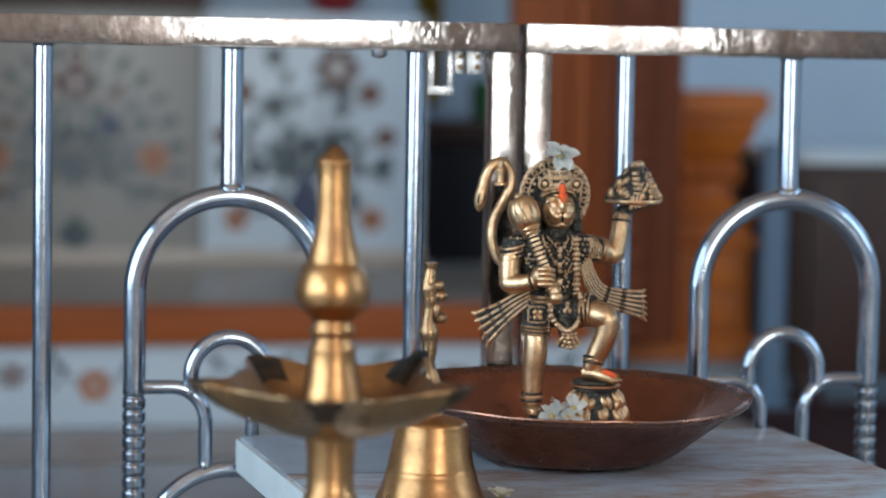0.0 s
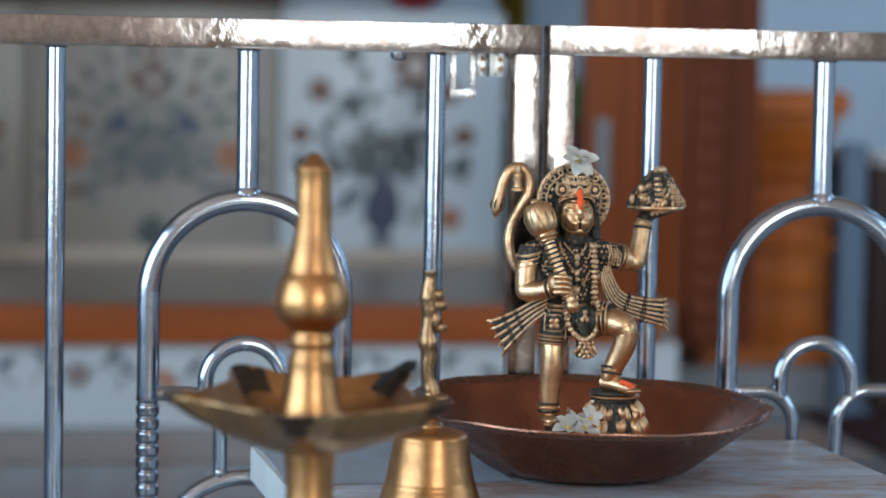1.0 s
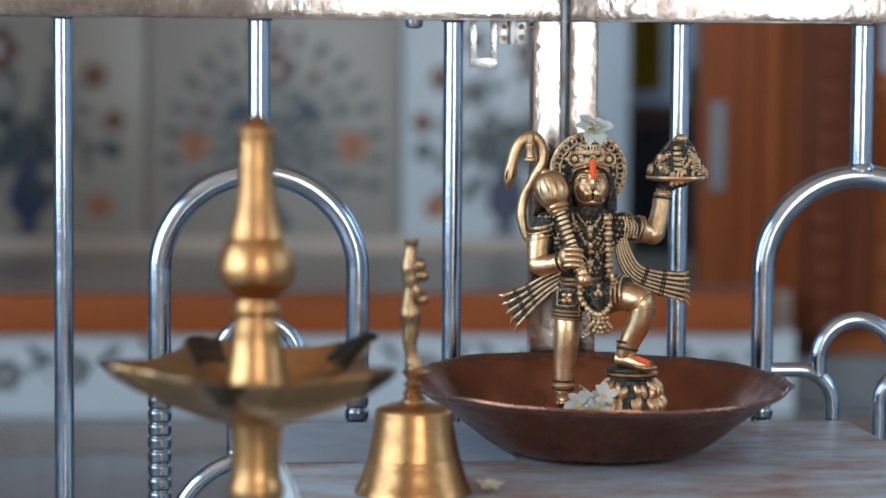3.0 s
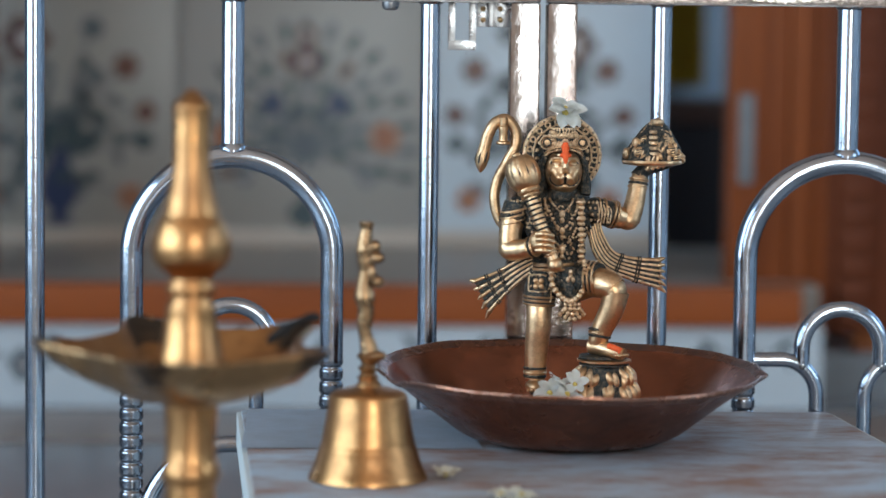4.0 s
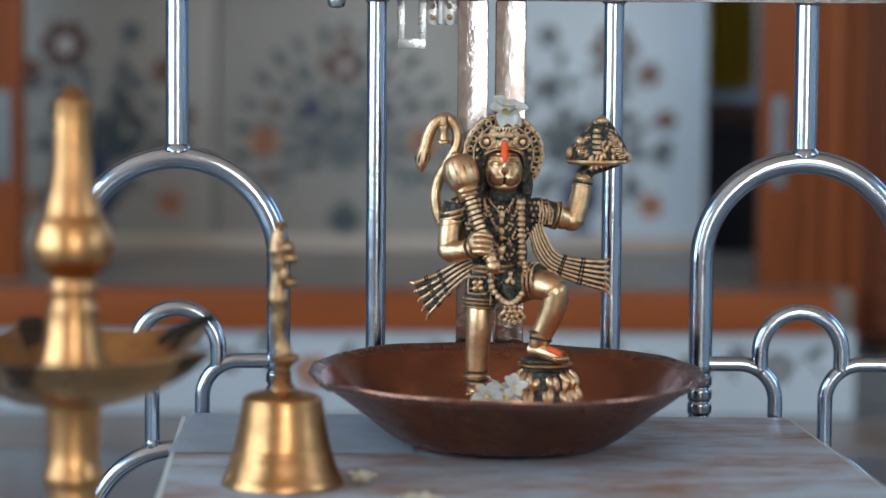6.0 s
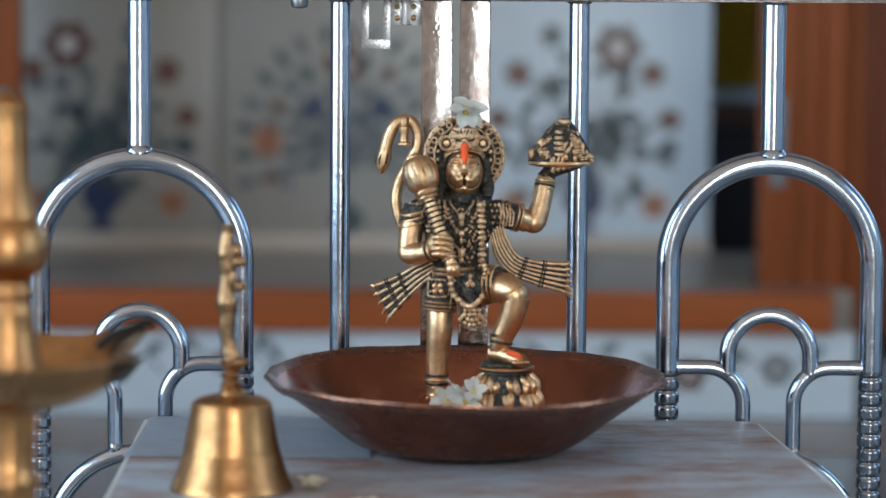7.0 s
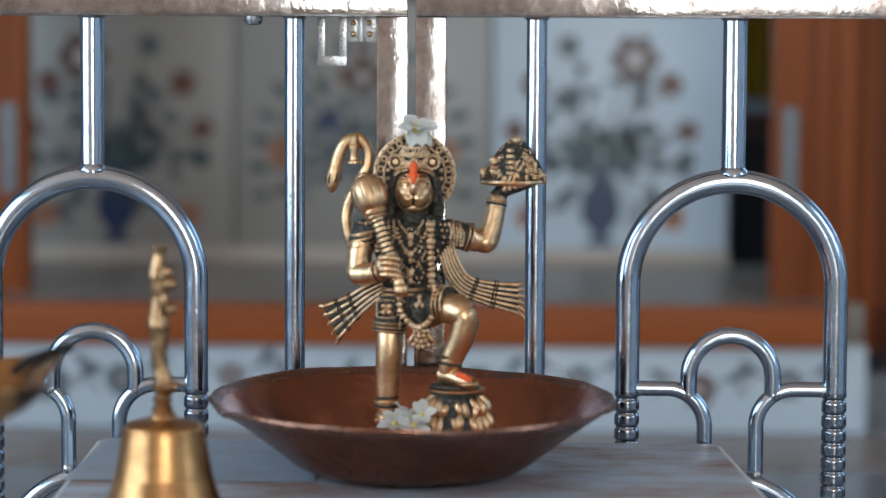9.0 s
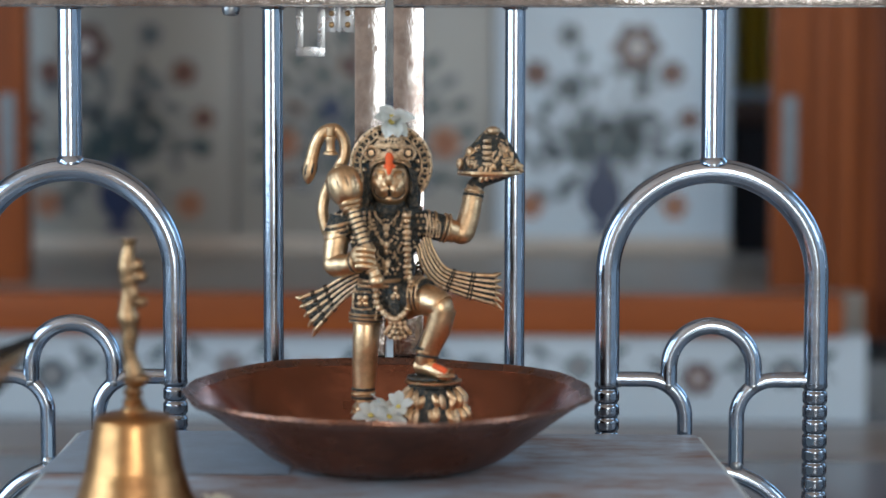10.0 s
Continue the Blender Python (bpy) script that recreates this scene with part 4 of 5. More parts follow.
    for i in range(14):
        blob((-10.5, -15.5, 70 + i * 2), (0.8, 0.8, 0.8), B, seg=6)
    limb([(6, -4, 86), (17, -11, 89), (26, -18, 88)], lambda u: 14.2 - 1.2 * u, D, 20)
    for k in (0, 3, 6):
        ring((19 + k, -13 - k * 0.7, 88.5), (0.9, -0.45, 0.05), 13.6, 0.9, B)
    for a in range(5):
        blob((17 + 3 * math.cos(a * 1.26), -25.0, 95 + 2.6 * math.sin(a * 1.26)), (1.5, 1.2, 1.5), B, seg=8)
    limb([(3, -10, 96), (4, -13, 80), (6, -14, 66)], lambda u: 10.0 - 3.5 * u, D, 16)

    # torso
    blob((-4, 0, 108), (22, 14.5, 22), D)
    blob((-5, -1, 130), (26.5, 15.5, 22), D)
    blob((-6, 0, 140), (30, 13, 11), D)
    blob((-3, -2, 152), (11, 10, 9), D)
    blob((9, 3, 149), (12, 8, 8), D)
    blob((16, 6, 160), (6, 6, 11), D)
    blob((-18, 6, 160), (6, 6, 11), D)
    blob((-15, 3, 149), (12, 8, 8), D)
    ring((-4, -1, 99), (0, 0, 1), 22.5, 1.6, B, 0.68)
    ring((-4, -1, 95.5), (0, 0, 1), 23.5, 1.2, B, 0.68)
    # necklaces and garland
    for w, low, r, n in ((9, 140, 0.95, 20), (13, 127, 1.15, 28), (17, 113, 1.2, 34)):
        beads([(-3 - w, -9, 150), (-3 - w * 0.82, -15.5, (150 + low) / 2 + 2), (-3, -17.5, low), (-3 + w * 0.82, -15.5, (150 + low) / 2 + 2), (-3 + w, -9, 150)], r, n)
    for z, r in ((139, 2.6), (134, 2.0), (126, 2.4), (121, 1.8), (111.5, 3.0), (106, 2.0)):
        blob((-3, -18, z), (r, 1.8, r * 1.25), C, seg=10)
    for i in range(17):
        z = 148 - i * 4.2
        blob((12.5 - 0.012 * (i - 8) ** 2, -14.5 - 2.2 * math.sin(i * 0.22), z), (3.1, 2.2, 2.0) if i % 3 else (3.9, 2.6, 2.6), C, seg=10)
    for i in range(12):
        blob((-16, -13.8, 146 - i * 3.3), (1.3, 1.2, 1.3), C, seg=8)
    # garland over the apron
    beads([(-11, -18, 98), (-10, -21, 84), (-2, -23, 74), (5, -24, 72), (13, -22.5, 79), (16, -20, 93), (14.5, -19, 102)], 2.7, 19, C, 10)
    for k, (x, z) in enumerate(((4, 94), (4, 90.5), (2, 88), (6, 88))):
        blob((x, -20.5, z), (1.8, 1.4, 2.4), C, seg=8)
    for row, (z, n, w) in enumerate(((69, 4, 5), (65.5, 4, 5.5), (61.5, 5, 7), (57.5, 6, 9))):
        for i in range(n):
            x = 5.5 + w * (2 * i / (n - 1) - 1)
            blob((x, -23.5 + 0.05 * (x - 5.5) ** 2, z + 0.045 * (x - 5.5) ** 2 * (row > 1)), (1.9, 1.7, 2.2), C, seg=8)
    limb([(5, -14, 76), (5.5, -16, 66), (5.5, -16, 57)], lambda u: 6.5 + 1.0 * u, D, 14)

    # raised ornament worked into the cloth and hair
    def studs(c, r, rows, cols, size, lo=-0.6, hi=0.7, spread=1.15):
        for i in range(rows):
            la = lo + (hi - lo) * i / max(1, rows - 1)
            for k in range(cols):
                lon = -spread + 2 * spread * (k + 0.5 * (i % 2)) / cols + rng.uniform(-0.04, 0.04)
                q = Vector((math.sin(lon) * math.cos(la), -math.cos(lon) * math.cos(la), math.sin(la)))
                z = size * rng.uniform(0.7, 1.25)
                blob((c[0] + r[0] * q.x, c[1] + r[1] * q.y, c[2] + r[2] * q.z), (z, z * 0.8, z * rng.uniform(0.8, 1.5)), C, seg=7)

    def relief(c, r, rows, cols, size, lo, hi, spread):
        for i in range(rows):
            la = lo + (hi - lo) * i / (rows - 1)
            for k in range(cols):
                lon = -spread + 2 * spread * (k + 0.5 * (i % 2)) / cols
                q = Vector((math.sin(lon) * math.cos(la), -math.cos(lon) * math.cos(la), math.sin(la)))
                at = Vector((c[0] + r[0] * q.x, c[1] + r[1] * q.y, c[2] + r[2] * q.z))
                blob(at, (size * rng.uniform(0.6, 1.0), size * 0.8, size * rng.uniform(1.1, 1.9)), C if rng.random() < 0.35 else D, Matrix.Rotation(0.6 if k % 2 else -0.6, 4, "Y"), 7)

    relief((-5, -1, 130), (26.5, 15.5, 22), 9, 18, 1.1, -0.6, 0.7, 1.2)
    relief((-4, 0, 108), (22, 14.5, 22), 7, 14, 1.1, -0.5, 0.5, 1.2)
    relief((-4, -2, 88), (25, 16, 16), 5, 15, 1.0, -0.5, 0.4, 1.2)
    relief((-17.5, -4, 80), (12.9, 12.9, 18), 6, 8, 0.8, -0.6, 0.6, 1.2)
    studs((-35, 2, 141), (10.7, 10.2, 10.7), 4, 6, 1.1)
    studs((24, 3, 140), (11.2, 10.7, 11.2), 4, 6, 1.1)
    studs((-1, 1, 192), (13.8, 13.0, 16), 5, 10, 0.95, -0.1, 0.9)
    for k in range(5):
        limb([(26 + 2.4 * k, -4.4, 148 - 1.2 * k), (27 + 2.4 * k, -7.4, 140), (26 + 2.4 * k, -5.5, 131)], 0.7, C, 6, 4)

    # arm that holds the club
    blob((-35, 2, 141), (10.5, 10, 10.5), D)
    limb([(-36, 2, 143), (-41, 0, 128), (-42.5, -4, 113)], lambda u: 10.0 - 1.2 * u, B, 18)
    limb([(-36, 2, 145), (-39.5, 1, 134), (-40.5, 0, 131)], lambda u: 10.9, D, 18)
    for z, m in ((141.5, B), (137, B), (132.5, B)):
        ring((-38.5 - (141.5 - z) * 0.2, 1, z), (-0.25, -0.1, 1), 10.7, 1.0, m)
    for i in range(7):
        blob((-44 + 2.2 * i, -9.2 + 0.25 * (i - 3) ** 2, 137.5 + 0.8 * i), (1.3, 1, 1.3), B, seg=8)
    blob((-42, -5, 111), (9.6, 9.2, 9.0))
    limb([(-42, -6, 110), (-33, -14, 111), (-25, -21, 114)], lambda u: 8.9 - 2.2 * u, B, 18)
    for k in (0, 1, 2):
        ring((-27.5 + 1.7 * k, -18.7 - 1.6 * k, 113 + 0.5 * k), (1, -0.8, 0.3), 7.4, 1.0, D if k == 1 else B)
    blob((-20, -25, 118), (9.5, 8.5, 9.5))
    for k in range(4):
        limb([(-24, -31, 124 - 4.2 * k), (-18, -35, 124.5 - 4.2 * k), (-11.5, -31, 122.5 - 4.2 * k)], 2.3, B, 10, 4)

    # club with a ribbed head
    axis = (Vector((-9, -31, 100)) - Vector((-34, -16, 170))).normalized()
    tilt = axis.to_track_quat("-Z", "Y").to_matrix().to_4x4()
    for k in range(12):
        a = math.tau * k / 12
        blob(Vector((-34, -16, 170)) + (tilt @ Vector((math.cos(a) * 5.2, math.sin(a) * 5.2, 0))), (8.4, 8.4, 14.0), B, tilt, 16)
    blob((-34, -16, 170), (12.6, 12.6, 13.0), D, tilt)
    for k in range(12):
        a = math.tau * (k + 0.5) / 12
        limb([Vector((-34, -16, 170)) + tilt @ Vector((math.cos(a) * r, math.sin(a) * r, h)) for r, h in ((5.5, 12.6), (10.4, 8.5), (13.0, 0), (10.4, -8.5), (5.5, -12.6))], 0.55, D, 6, 5)
    blob(Vector((-34, -16, 170)) - axis * 14.5, (4, 4, 3), B, tilt, 10)
    for d, r, th in ((14.2, 7.2, 2.3), (18, 6.6, 1.6)):
        ring(Vector((-34, -16, 170)) + axis * d, axis, r, th, B)
    limb([Vector((-34, -16, 170)) + axis * 12, Vector((-34, -16, 170)) + axis * 45, Vector((-9, -31, 100))], lambda u: 5.4 - 1.0 * u, B, 16)
    for d in range(22, 50, 4):
        ring(Vector((-34, -16, 170)) + axis * d, axis, 5.6 - d * 0.012, 0.85, D)
    for d in (64, 67):
        ring(Vector((-34, -16, 170)) + axis * d, axis, 5.2, 1.0, B)
    blob((-9.3, -31, 100.5), (5.9, 5.9, 5.9))

    # raised arm and the hill on its palm
    blob((24, 3, 140), (11, 10.5, 11), D)
    limb([(22, 3, 141), (36, 6, 138), (47, 10, 134)], lambda u: 9.6 - 1.0 * u, B, 18)
    limb([(22, 3, 141), (33, 5, 138.5), (39, 7, 137)], lambda u: 10.5 - 0.4 * u, D, 18)
    for x in (25, 30, 38, 41):
        ring((x, 4 + (x - 25) * 0.2, 140.5 - (x - 25) * 0.22), (1, 0.25, -0.25), 10.4, 1.0, B)
    for i in range(5):
        blob((34, -5.2, 132 + 3 * i), (1.5, 1.2, 1.3), B, seg=8)
    blob((52, 11, 133.5), (9.4, 8.8, 8.8))
    limb([(53, 11, 133), (57.5, 14, 146), (60.5, 17, 161), (62, 19, 168)], lambda u: 8.8 - 2.6 * u, B, 18)
    for z in (158.5, 161.5, 164.5):
        ring((60 + (z - 158.5) * 0.2, 17, z), (0.15, 0.15, 1), 7.0, 1.1, D if z == 161.5 else B)
    limb([(61, 19, 166), (66, 20, 172), (80, 21, 176), (90, 21, 178.5)], lambda u: 7.2 - 4.2 * u, D, 14)
    for k in range(4):
        limb([(66 + 4 * k, 10, 172.5 + k), (68 + 4.5 * k, 9, 176 + 0.6 * k), (70 + 5 * k, 14, 178)], 2.0, B, 8, 3)
    add(lathe_at((72, 22, 175.5), [(16, 0), (23, 1.2), (24, 2.6), (23.4, 4.2)], 36), B)

    def hill_shape(a, r, z):
        return r * (1 + 0.07 * math.sin(3 * a + 0.6) + 0.05 * math.sin(7 * a + z * 0.2)), z

    hill = lathe([(23, 0), (22.6, 5), (20, 12), (16, 19), (11, 26), (6, 31), (2, 33)], 48, hill_shape)
    for v in hill.verts:
        v.co = Vector((71.5 + v.co.x + 0.11 * v.co.z, 22 + 0.72 * v.co.y, 178.5 + v.co.z))
    add(hill, D)
    for i in range(120):
        a = rng.uniform(math.pi * 0.97, math.tau * 1.02)
        h = rng.random()
        R = 22.5 * (1 - h) ** 0.80 + 2
        blob((72 + 3.6 * h + R * math.cos(a), 22 + 0.72 * R * math.sin(a), 180.5 + 29 * h), (rng.uniform(1.0, 1.9), 1.7, rng.uniform(2.6, 4.6)), C if i % 3 else B, Matrix.Rotation(rng.uniform(-0.9, 0.9) - 0.5 * math.cos(a), 4, "Y"), 9)
    for x, z, r in ((61, 186, 5.4), (84, 187, 6.0), (79, 196, 4.4), (65, 196, 4.0), (89, 182, 4.0)):
        blob((x, 22 - 0.70 * math.sqrt(max(4, 22 ** 2 - (x - 72) ** 2)) * (1 - (z - 180) / 42), z), (r, 2.4, r * 0.9), B, None, 14)
        for k in range(3):
            limb([(x - r * 0.7, 22 - 0.72 * math.sqrt(max(4, 22 ** 2 - (x - 72) ** 2)) * (1 - (z - 180) / 42) - 2.0, z - 2 + 2 * k), (x + r * 0.7, 22 - 0.72 * math.sqrt(max(4, 22 ** 2 - (x - 72) ** 2)) * (1 - (z - 180) / 42) - 2.0, z - 1 + 2 * k)], 0.45, D, 6, 3)
    blob((75, 17, 210), (5, 5, 3.4), C)
    blob((50.5, 17, 185), (3.0, 3, 4.6), C)
    blob((58, 16, 194), (3.4, 3, 4.0), C)
    for k, r in enumerate((4.6, 4.6, 4.2, 3.8, 3.2)):
        add(lathe_at((71, 8 + k * 1.1, 184 + 4.2 * k), [(r - 0.8, 0), (r, 0.8), (r, 2.4), (r - 0.8, 3.0)], 14), C)

    # tail
    limb([(-40, 16, 122), (-49, 18, 132), (-53, 19, 147), (-51, 20, 162), (-43, 20, 178), (-37, 20, 190), (-37, 20, 202), (-44, 20, 210.5), (-53, 20, 208), (-58.5, 20, 199), (-61, 20, 190), (-62, 20, 186)], lambda u: 4.2 + 0.6 * u, B, 14)
    limb([(-61.5, 20, 188), (-63, 20, 181), (-64, 20, 174), (-64.5, 20, 169)], lambda u: (4.6 + 1.4 * math.sin(u * 2.4)) * (1 - 0.85 * u ** 2.5), B, 14)
    for k in range(6):
        a = math.tau * k / 6
        limb([(-62 + 4.2 * math.cos(a), 20 + 4.2 * math.sin(a), 185), (-63.5 + 5.0 * math.cos(a), 20 + 5.0 * math.sin(a), 179), (-64.4, 20, 170)], 0.9, D, 6, 4)
    add(lathe_at((-47, 16, 191), [(3.6, 0), (5.4, 0.8), (5.4, 2.4), (3.4, 3.4), (3.2, 10), (4.0, 12), (4.0, 14), (3.0, 15), (3.6, 21), (2.4, 22.5)], 18), B)

    # sashes
    def sash(top, bottom, folds):
        for k in range(folds):
            f = k / (folds - 1)
            pts = [Vector(a).lerp(Vector(b), f) + Vector((0, (0.6 if k % 2 else -0.6), 0)) for a, b in zip(top, bottom)]
            limb(pts, (lambda u: 1.6 + 1.2 * u) if k % 2 else (lambda u: 1.0 + 0.7 * u), D if k % 2 else (B if k % 4 == 0 else C), 10, 9)
            if k % 2:
                continue
            path = smooth_path(pts, 10)
            for q in (0.60, 0.64, 0.80, 0.84):
                at = int(q * (len(path) - 1))
                ring(path[at], path[at + 1] - path[at], 1.3 + 0.85 * q, 0.6, D)
            tip = path[-1] - path[-3]
            limb([path[-1], path[-1] + tip * 0.5 + Vector((0, 0, 1.2 - 2.4 * f)), path[-1] + tip * 1.1 + Vector((0, 0, 2.0 - 5.0 * f))], lambda u: 2.6 * (1 - 0.75 * u), B, 9, 4)
        beads([Vector(a) + Vector((0, -2, 0)) for a in bottom], 1.1, 26, C, 6)

    sash([(-24, -2, 106), (-37, 0, 100), (-52, 4, 91), (-69, 6, 84)], [(-24, -4, 94), (-34, -3, 86), (-45, 0, 75), (-57, 3, 61)], 9)
    sash([(27, 0, 136), (31, 0, 122), (40, 2, 108), (56, 5, 103), (77, 8, 101.5)], [(19, -5, 124), (24, -4, 108), (34, -1, 96), (52, 3, 88), (77, 7, 80.5)], 11)

    # halo
    add(tube([(-1, 12, 184), (-1, 9, 184)], 29.5, 56), D)
    ring((-1, 9.5, 184), (0, 1, 0), 29.5, 2.0, C)
    ring((-1, 8.8, 184), (0, 1, 0), 23.0, 0.8, C)
    for i in range(30):
        a = math.tau * i / 30
        blob((-1 + 29.6 * math.cos(a), 7.4, 184 + 29.6 * math.sin(a)), (0.8, 0.8, 0.8), D, seg=6)
    for i in range(20):
        a = math.tau * (i + 0.5) / 20
        ring((-1 + 25.8 * math.cos(a), 8.4, 184 + 25.8 * math.sin(a)), (0, 1, 0), 2.0, 0.75, C)
        blob((-1 + 20.0 * math.cos(a), 8.4, 184 + 20.0 * math.sin(a)), (1.7, 1.2, 1.7), C, seg=8)
    # hair falling to the shoulders
    for s in (-1, 1):
        for k in range(3):
            limb([(-1 + s * (15 + k), 4 - k, 180), (-1 + s * (16.5 + 1.2 * k), 2, 166), (-2 + s * (16.5 + 2.0 * k), -3, 153)], 2.2, D if k % 2 else D, 8, 5)

    # head: a broad face with a round muzzle, worked out of an egg
    hair = ball((-1, 2.5, 173), 17.0, 11.5, 18.0, 32)
    add(hair, D)
    blob((-1, 0, 155), (11.5, 8.5, 7.0), D)
    centre = Vector((-1, -3.4, 171.4))
    face = ball((0, 0, 0), 14.4, 13.6, 18.0, 84)

    def bell_curve(x, z, cx, cz, sx, sz):
        return math.exp(-((x - cx) / sx) ** 2 - ((z - cz) / sz) ** 2)

    cuts = {}
    for v in face.verts:
        x, z = v.co.x / 1.05, v.co.z / 1.05
        if v.co.y < 1.0:
            ax = abs(x)
            up = 4.2 * bell_curve(ax, z, 4.8, -4.6, 4.0, 4.0) + 2.8 * bell_curve(x, z, 0, -11.8, 5.4, 3.2)
            up += 2.4 * bell_curve(x, z, 0, 5.0, 1.6, 5.0) + 3.4 * bell_curve(ax, z, 0.8, 0.9, 1.9, 1.7)
            up += 1.5 * bell_curve(ax, z, 6.3, 10.6, 4.4, 1.1) + 1.2 * bell_curve(ax, z, 10.0, 0.5, 2.6, 3.6)
            up += 1.9 * bell_curve(ax, z, 6.3, 6.0, 3.0, 1.7)
            dig = 1.3 * bell_curve(ax, z, 6.3, 6.2, 4.6, 3.0)
            lines = 1.9 * bell_curve(x, z, 0, -5.4, 0.5, 3.2) + 1.5 * bell_curve(x, z, 0, -1.5, 2.4, 0.6)
            cheek = math.hypot(ax - 4.9, z + 4.4)
            lines += 1.5 * math.exp(-((cheek - 5.9) / 0.5) ** 2) * (z < -5.0 or (ax > 6.5 and z < -1.5))
            rim = math.hypot((ax - 6.3) / 3.9, (z - 6.3) / 2.1)
            lines += 1.3 * math.exp(-((rim - 1.0) / 0.15) ** 2)
            lines += 0.9 * math.exp(-((z - 12.3 + 0.05 * (ax - 6.3) ** 2) / 0.5) ** 2) * (2.0 < ax < 11)
            lines += 0.9 * math.exp(-(math.hypot(ax - 6.3, z - 6.3) / 0.6) ** 2)
            v.co.y -= up - dig - lines
            cuts[v.index] = lines
    for f in face.faces:
        f.material_index = D if sum(cuts.get(v.index, 0) for v in f.verts) / len(f.verts) > 0.75 else B
    for v in face.verts:
        v.co += centre
    merge(bm, face)
    for s in (-1, 1):
        blob((-1 + s * 15.0, 0, 171), (2.6, 4.2, 5.4), D)
        blob((-1 + s * 13.8, -7.6, 194), (4.2, 2.2, 4.2), B, None, 14)
        ring((-1 + s * 13.8, -9.4, 194), (0, 1, 0), 2.9, 0.7, D)
        ring((-1 + s * 13.8, -8.2, 194), (0, 1, 0), 5.2, 0.7, C)
        limb([(-1 + s * 14.5, -4, 183), (-1 + s * 16.5, -3, 174), (-1 + s * 15.5, -3, 164)], lambda u: 2.3 - 0.5 * u, D, 10, 6)
    # vermilion mark from the crown down to the nose
    limb([(-1, -18.0, 178.0), (-1, -17.2, 181.5), (-1, -15.6, 186), (-1, -14.0, 194)], lambda u: 1.0 + 1.7 * math.sin(u * 2.4), V, 10, 6)
    limb([(-4.8, -15.0, 184.6), (-1, -16.0, 184.0), (3.0, -15.0, 184.6)], 1.5, V, 8, 4)
    blob((-1, -13.8, 190.5), (3.2, 1.7, 3.4), V, None, 12)

    # crown: band, tiers, finial
    blob((-1, 1.5, 192), (15.5, 11.5, 7.5), D)
    beads([(-16, -2, 183.0), (-11, -10, 187.0), (-1, -13.4, 189.0), (9, -10, 187.0), (14, -2, 183.0)], 1.0, 27)
    limb([(-16, -2, 185.2), (-11, -10, 189.2), (-1, -13.4, 191.2), (9, -10, 189.2), (14, -2, 185.2)], 0.8, B, 8)
    add(lathe_at((-1, 1, 187), [(13, 0), (12.6, 4), (11.6, 8), (11.4, 10), (9.2, 15), (9.0, 17), (6.0, 20), (5.8, 21.5), (3.2, 23.5), (3.4, 26.5), (2.0, 29)], 30), D)
    for z, r, n in ((193, 12.6, 17), (199, 10.6, 15), (203.5, 8.0, 12)):
        for i in range(n):
            a = math.pi * (1.0 + i / (n - 1))
            blob((-1 + r * math.cos(a), 1 + r * math.sin(a), z), (1.5, 1.3, 2.5), C, seg=8)
    for s in (-1, 0, 1):
        limb([(-1 + s * 9 - 4, -11.5 + abs(s) * 4, 191), (-1 + s * 9, -13 + abs(s) * 4, 196.5), (-1 + s * 9 + 4, -11.5 + abs(s) * 4, 191)], 1.2, C, 8, 5)
    ring((-1, 1, 207.5), (0, 0, 1), 6.2, 1.0, B)
    ring((-1, 1, 212), (0, 0, 1), 3.6, 0.9, B)
    blob((-1, 1, 216), (2.6, 2.6, 2.8), C, seg=10)
    bmesh.ops.scale(bm, vec=(0.001, 0.001, 0.001), verts=bm.verts)
    return bm


statue = part("bronze_statue", build_statue(), None, mats=(BRONZE, PATINA, VERMILION, BRONZE_CARVED))
statue.matrix_world = pose(0.012, -0.115, 0.0322)
tagged(statue, "antique bronze temple statue standing in the copper tray", "statue")


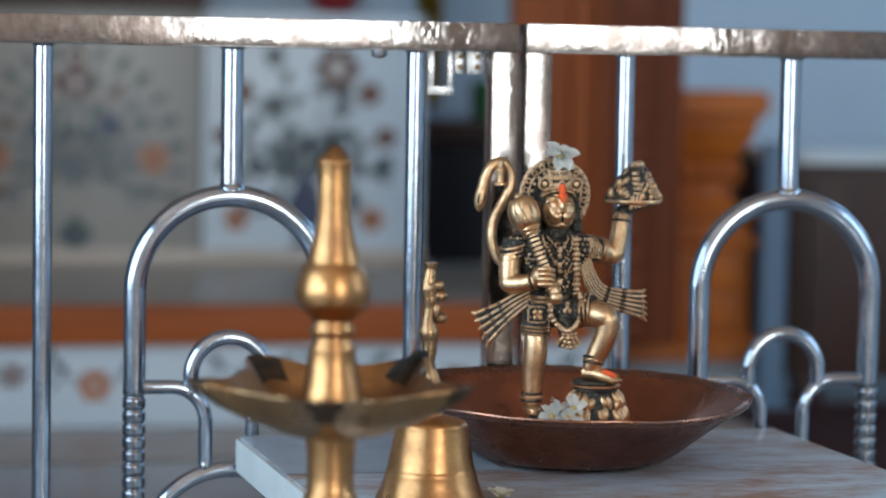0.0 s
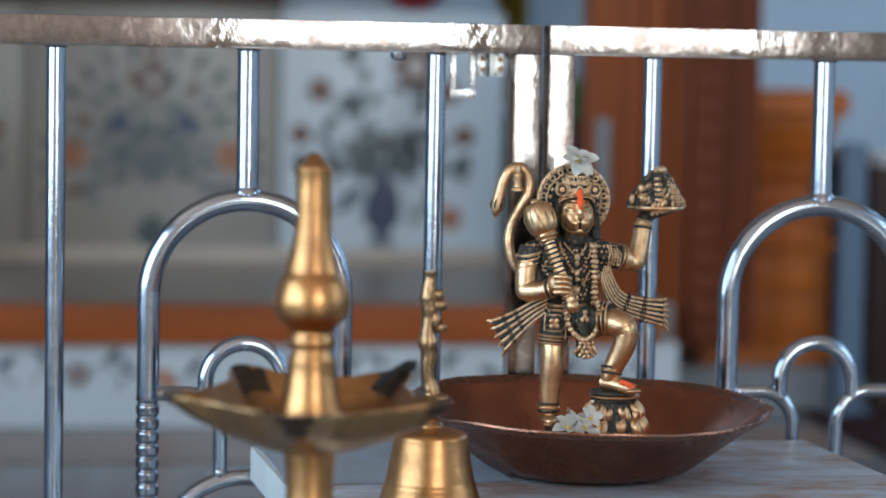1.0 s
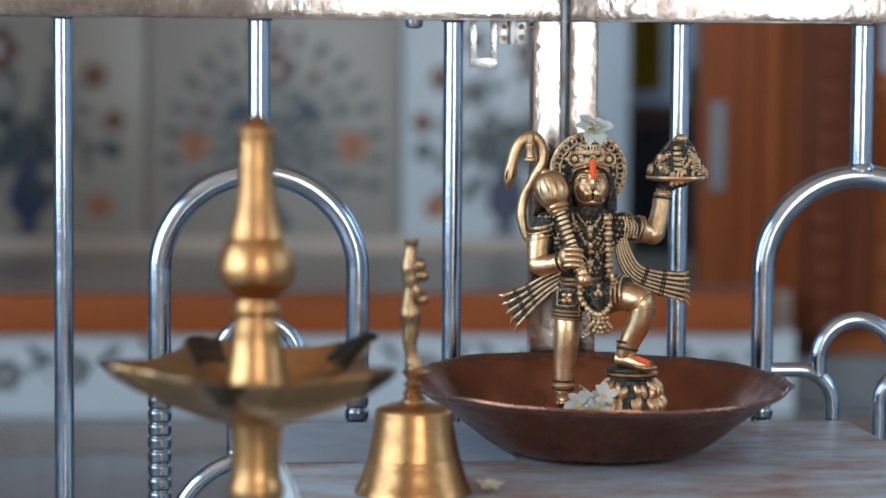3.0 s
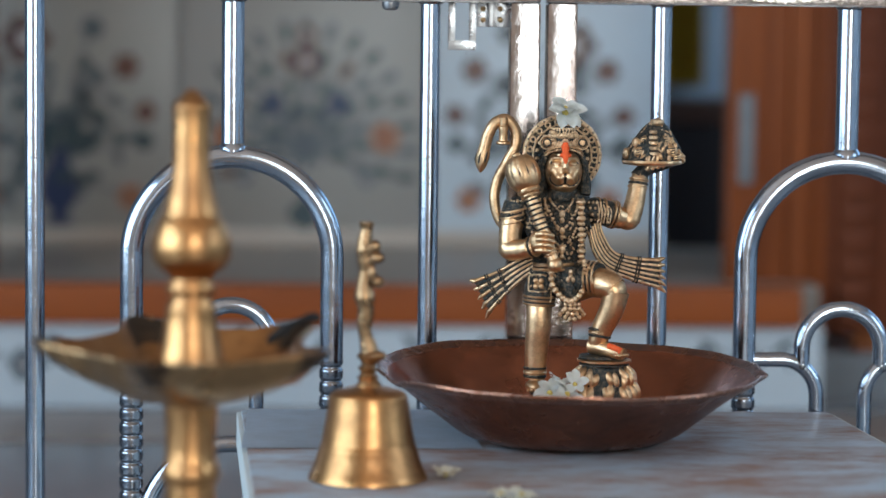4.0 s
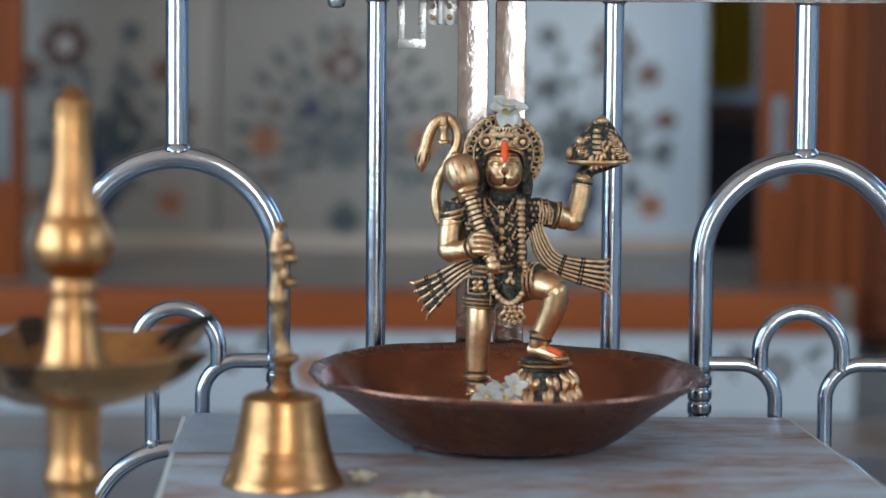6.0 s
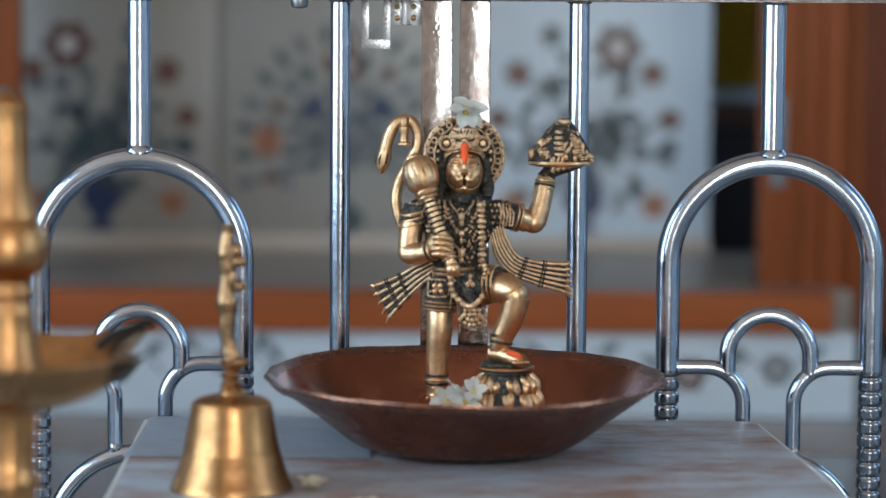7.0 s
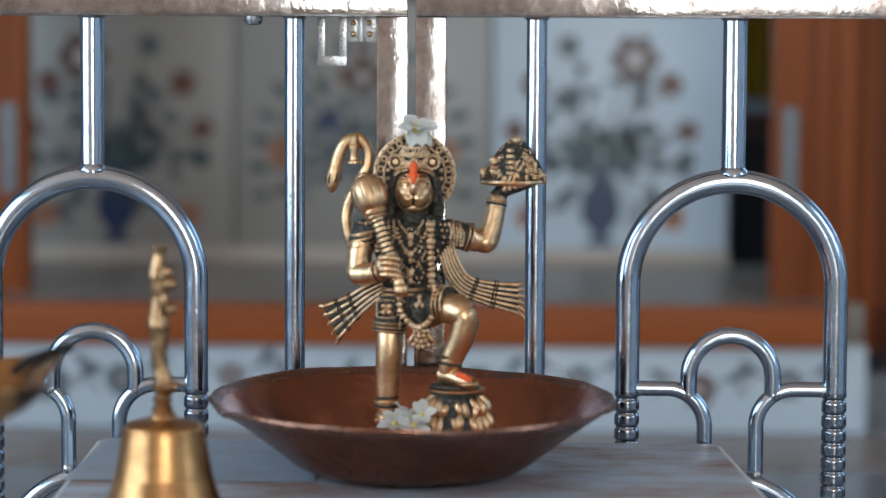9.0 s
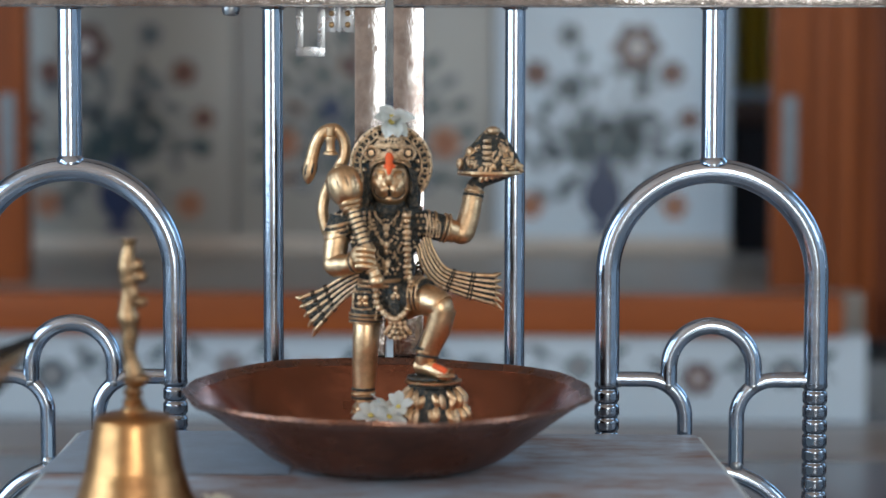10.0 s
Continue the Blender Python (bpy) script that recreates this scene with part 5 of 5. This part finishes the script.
# ---- jasmine blossoms ----
def blossom(x, y, z, size, petals, mat, label, rx=0, rz=0, seed=0):
    f = thing("jasmine_blossom", x, y, z, label, "flower", "jasmine blossoms")
    f.matrix_world = pose(x, y, z, rx, 0, rz)
    rng = random.Random(seed)
    for k in range(petals):
        a = math.tau * k / petals + rng.uniform(-0.2, 0.2)
        ln, up = size * rng.uniform(0.85, 1.15), rng.uniform(0.1, 0.95)
        bm = bmesh.new()
        rows = []
        for i in range(7):
            u = i / 6
            w = size * 0.36 * math.sin(math.pi * (0.12 + 0.86 * u)) ** 0.8
            c = Vector((math.cos(a), math.sin(a), 0)) * ln * (0.12 + 0.88 * u * (1 - 0.12 * up * u)) + Vector((0, 0, size * (0.12 + up * u - 0.35 * u * u)))
            s = Vector((-math.sin(a), math.cos(a), 0))
            rows.append([bm.verts.new(c + s * w * q + Vector((0, 0, abs(q) * w * 0.35))) for q in (-1, -0.4, 0.4, 1)])
        for p, q in zip(rows, rows[1:]):
            for i in range(3):
                bm.faces.new((p[i], p[i + 1], q[i + 1], q[i]))
        bmesh.ops.solidify(bm, geom=bm.faces[:], thickness=0.0005)
        part("petal", bm, mat, f)
    part("flower_heart", ball((0, 0, size * 0.16), size * 0.17, size * 0.17, size * 0.15, 10), STAMEN, f, "yellow flower heart")
    return f


white = "fresh white jasmine blossom laid at the statue"
old = "wilting cream jasmine blossom lying on the stool"
blossom(0.0115, -0.113, 0.2470, 0.0165, 9, PETAL, "fresh white jasmine blossom set on the statue's crown", 42, 10, 1)
blossom(0.0112, -0.116, 0.2515, 0.0115, 9, PETAL, "white jasmine bud set on the statue's crown", 30, 40, 9)
blossom(-0.0015, -0.1545, 0.0325, 0.0140, 6, PETAL, white, 35, 20, 2)
blossom(0.0110, -0.1575, 0.0325, 0.0140, 6, PETAL, white, 50, 50, 3)
blossom(0.0060, -0.1500, 0.0395, 0.0130, 6, PETAL, white, 25, 80, 4)
blossom(0.0185, -0.1510, 0.0395, 0.0110, 5, PETAL, white, 45, 15, 5)
blossom(-0.0915, -0.3430, 0.0010, 0.0125, 7, PETAL_OLD, old, 10, 30, 6)
blossom(-0.0590, -0.4150, 0.0010, 0.0100, 6, PETAL_OLD, old, 15, 70, 7)
blossom(-0.0450, -0.4180, 0.0010, 0.0105, 6, PETAL_OLD, old, 15, 10, 8)
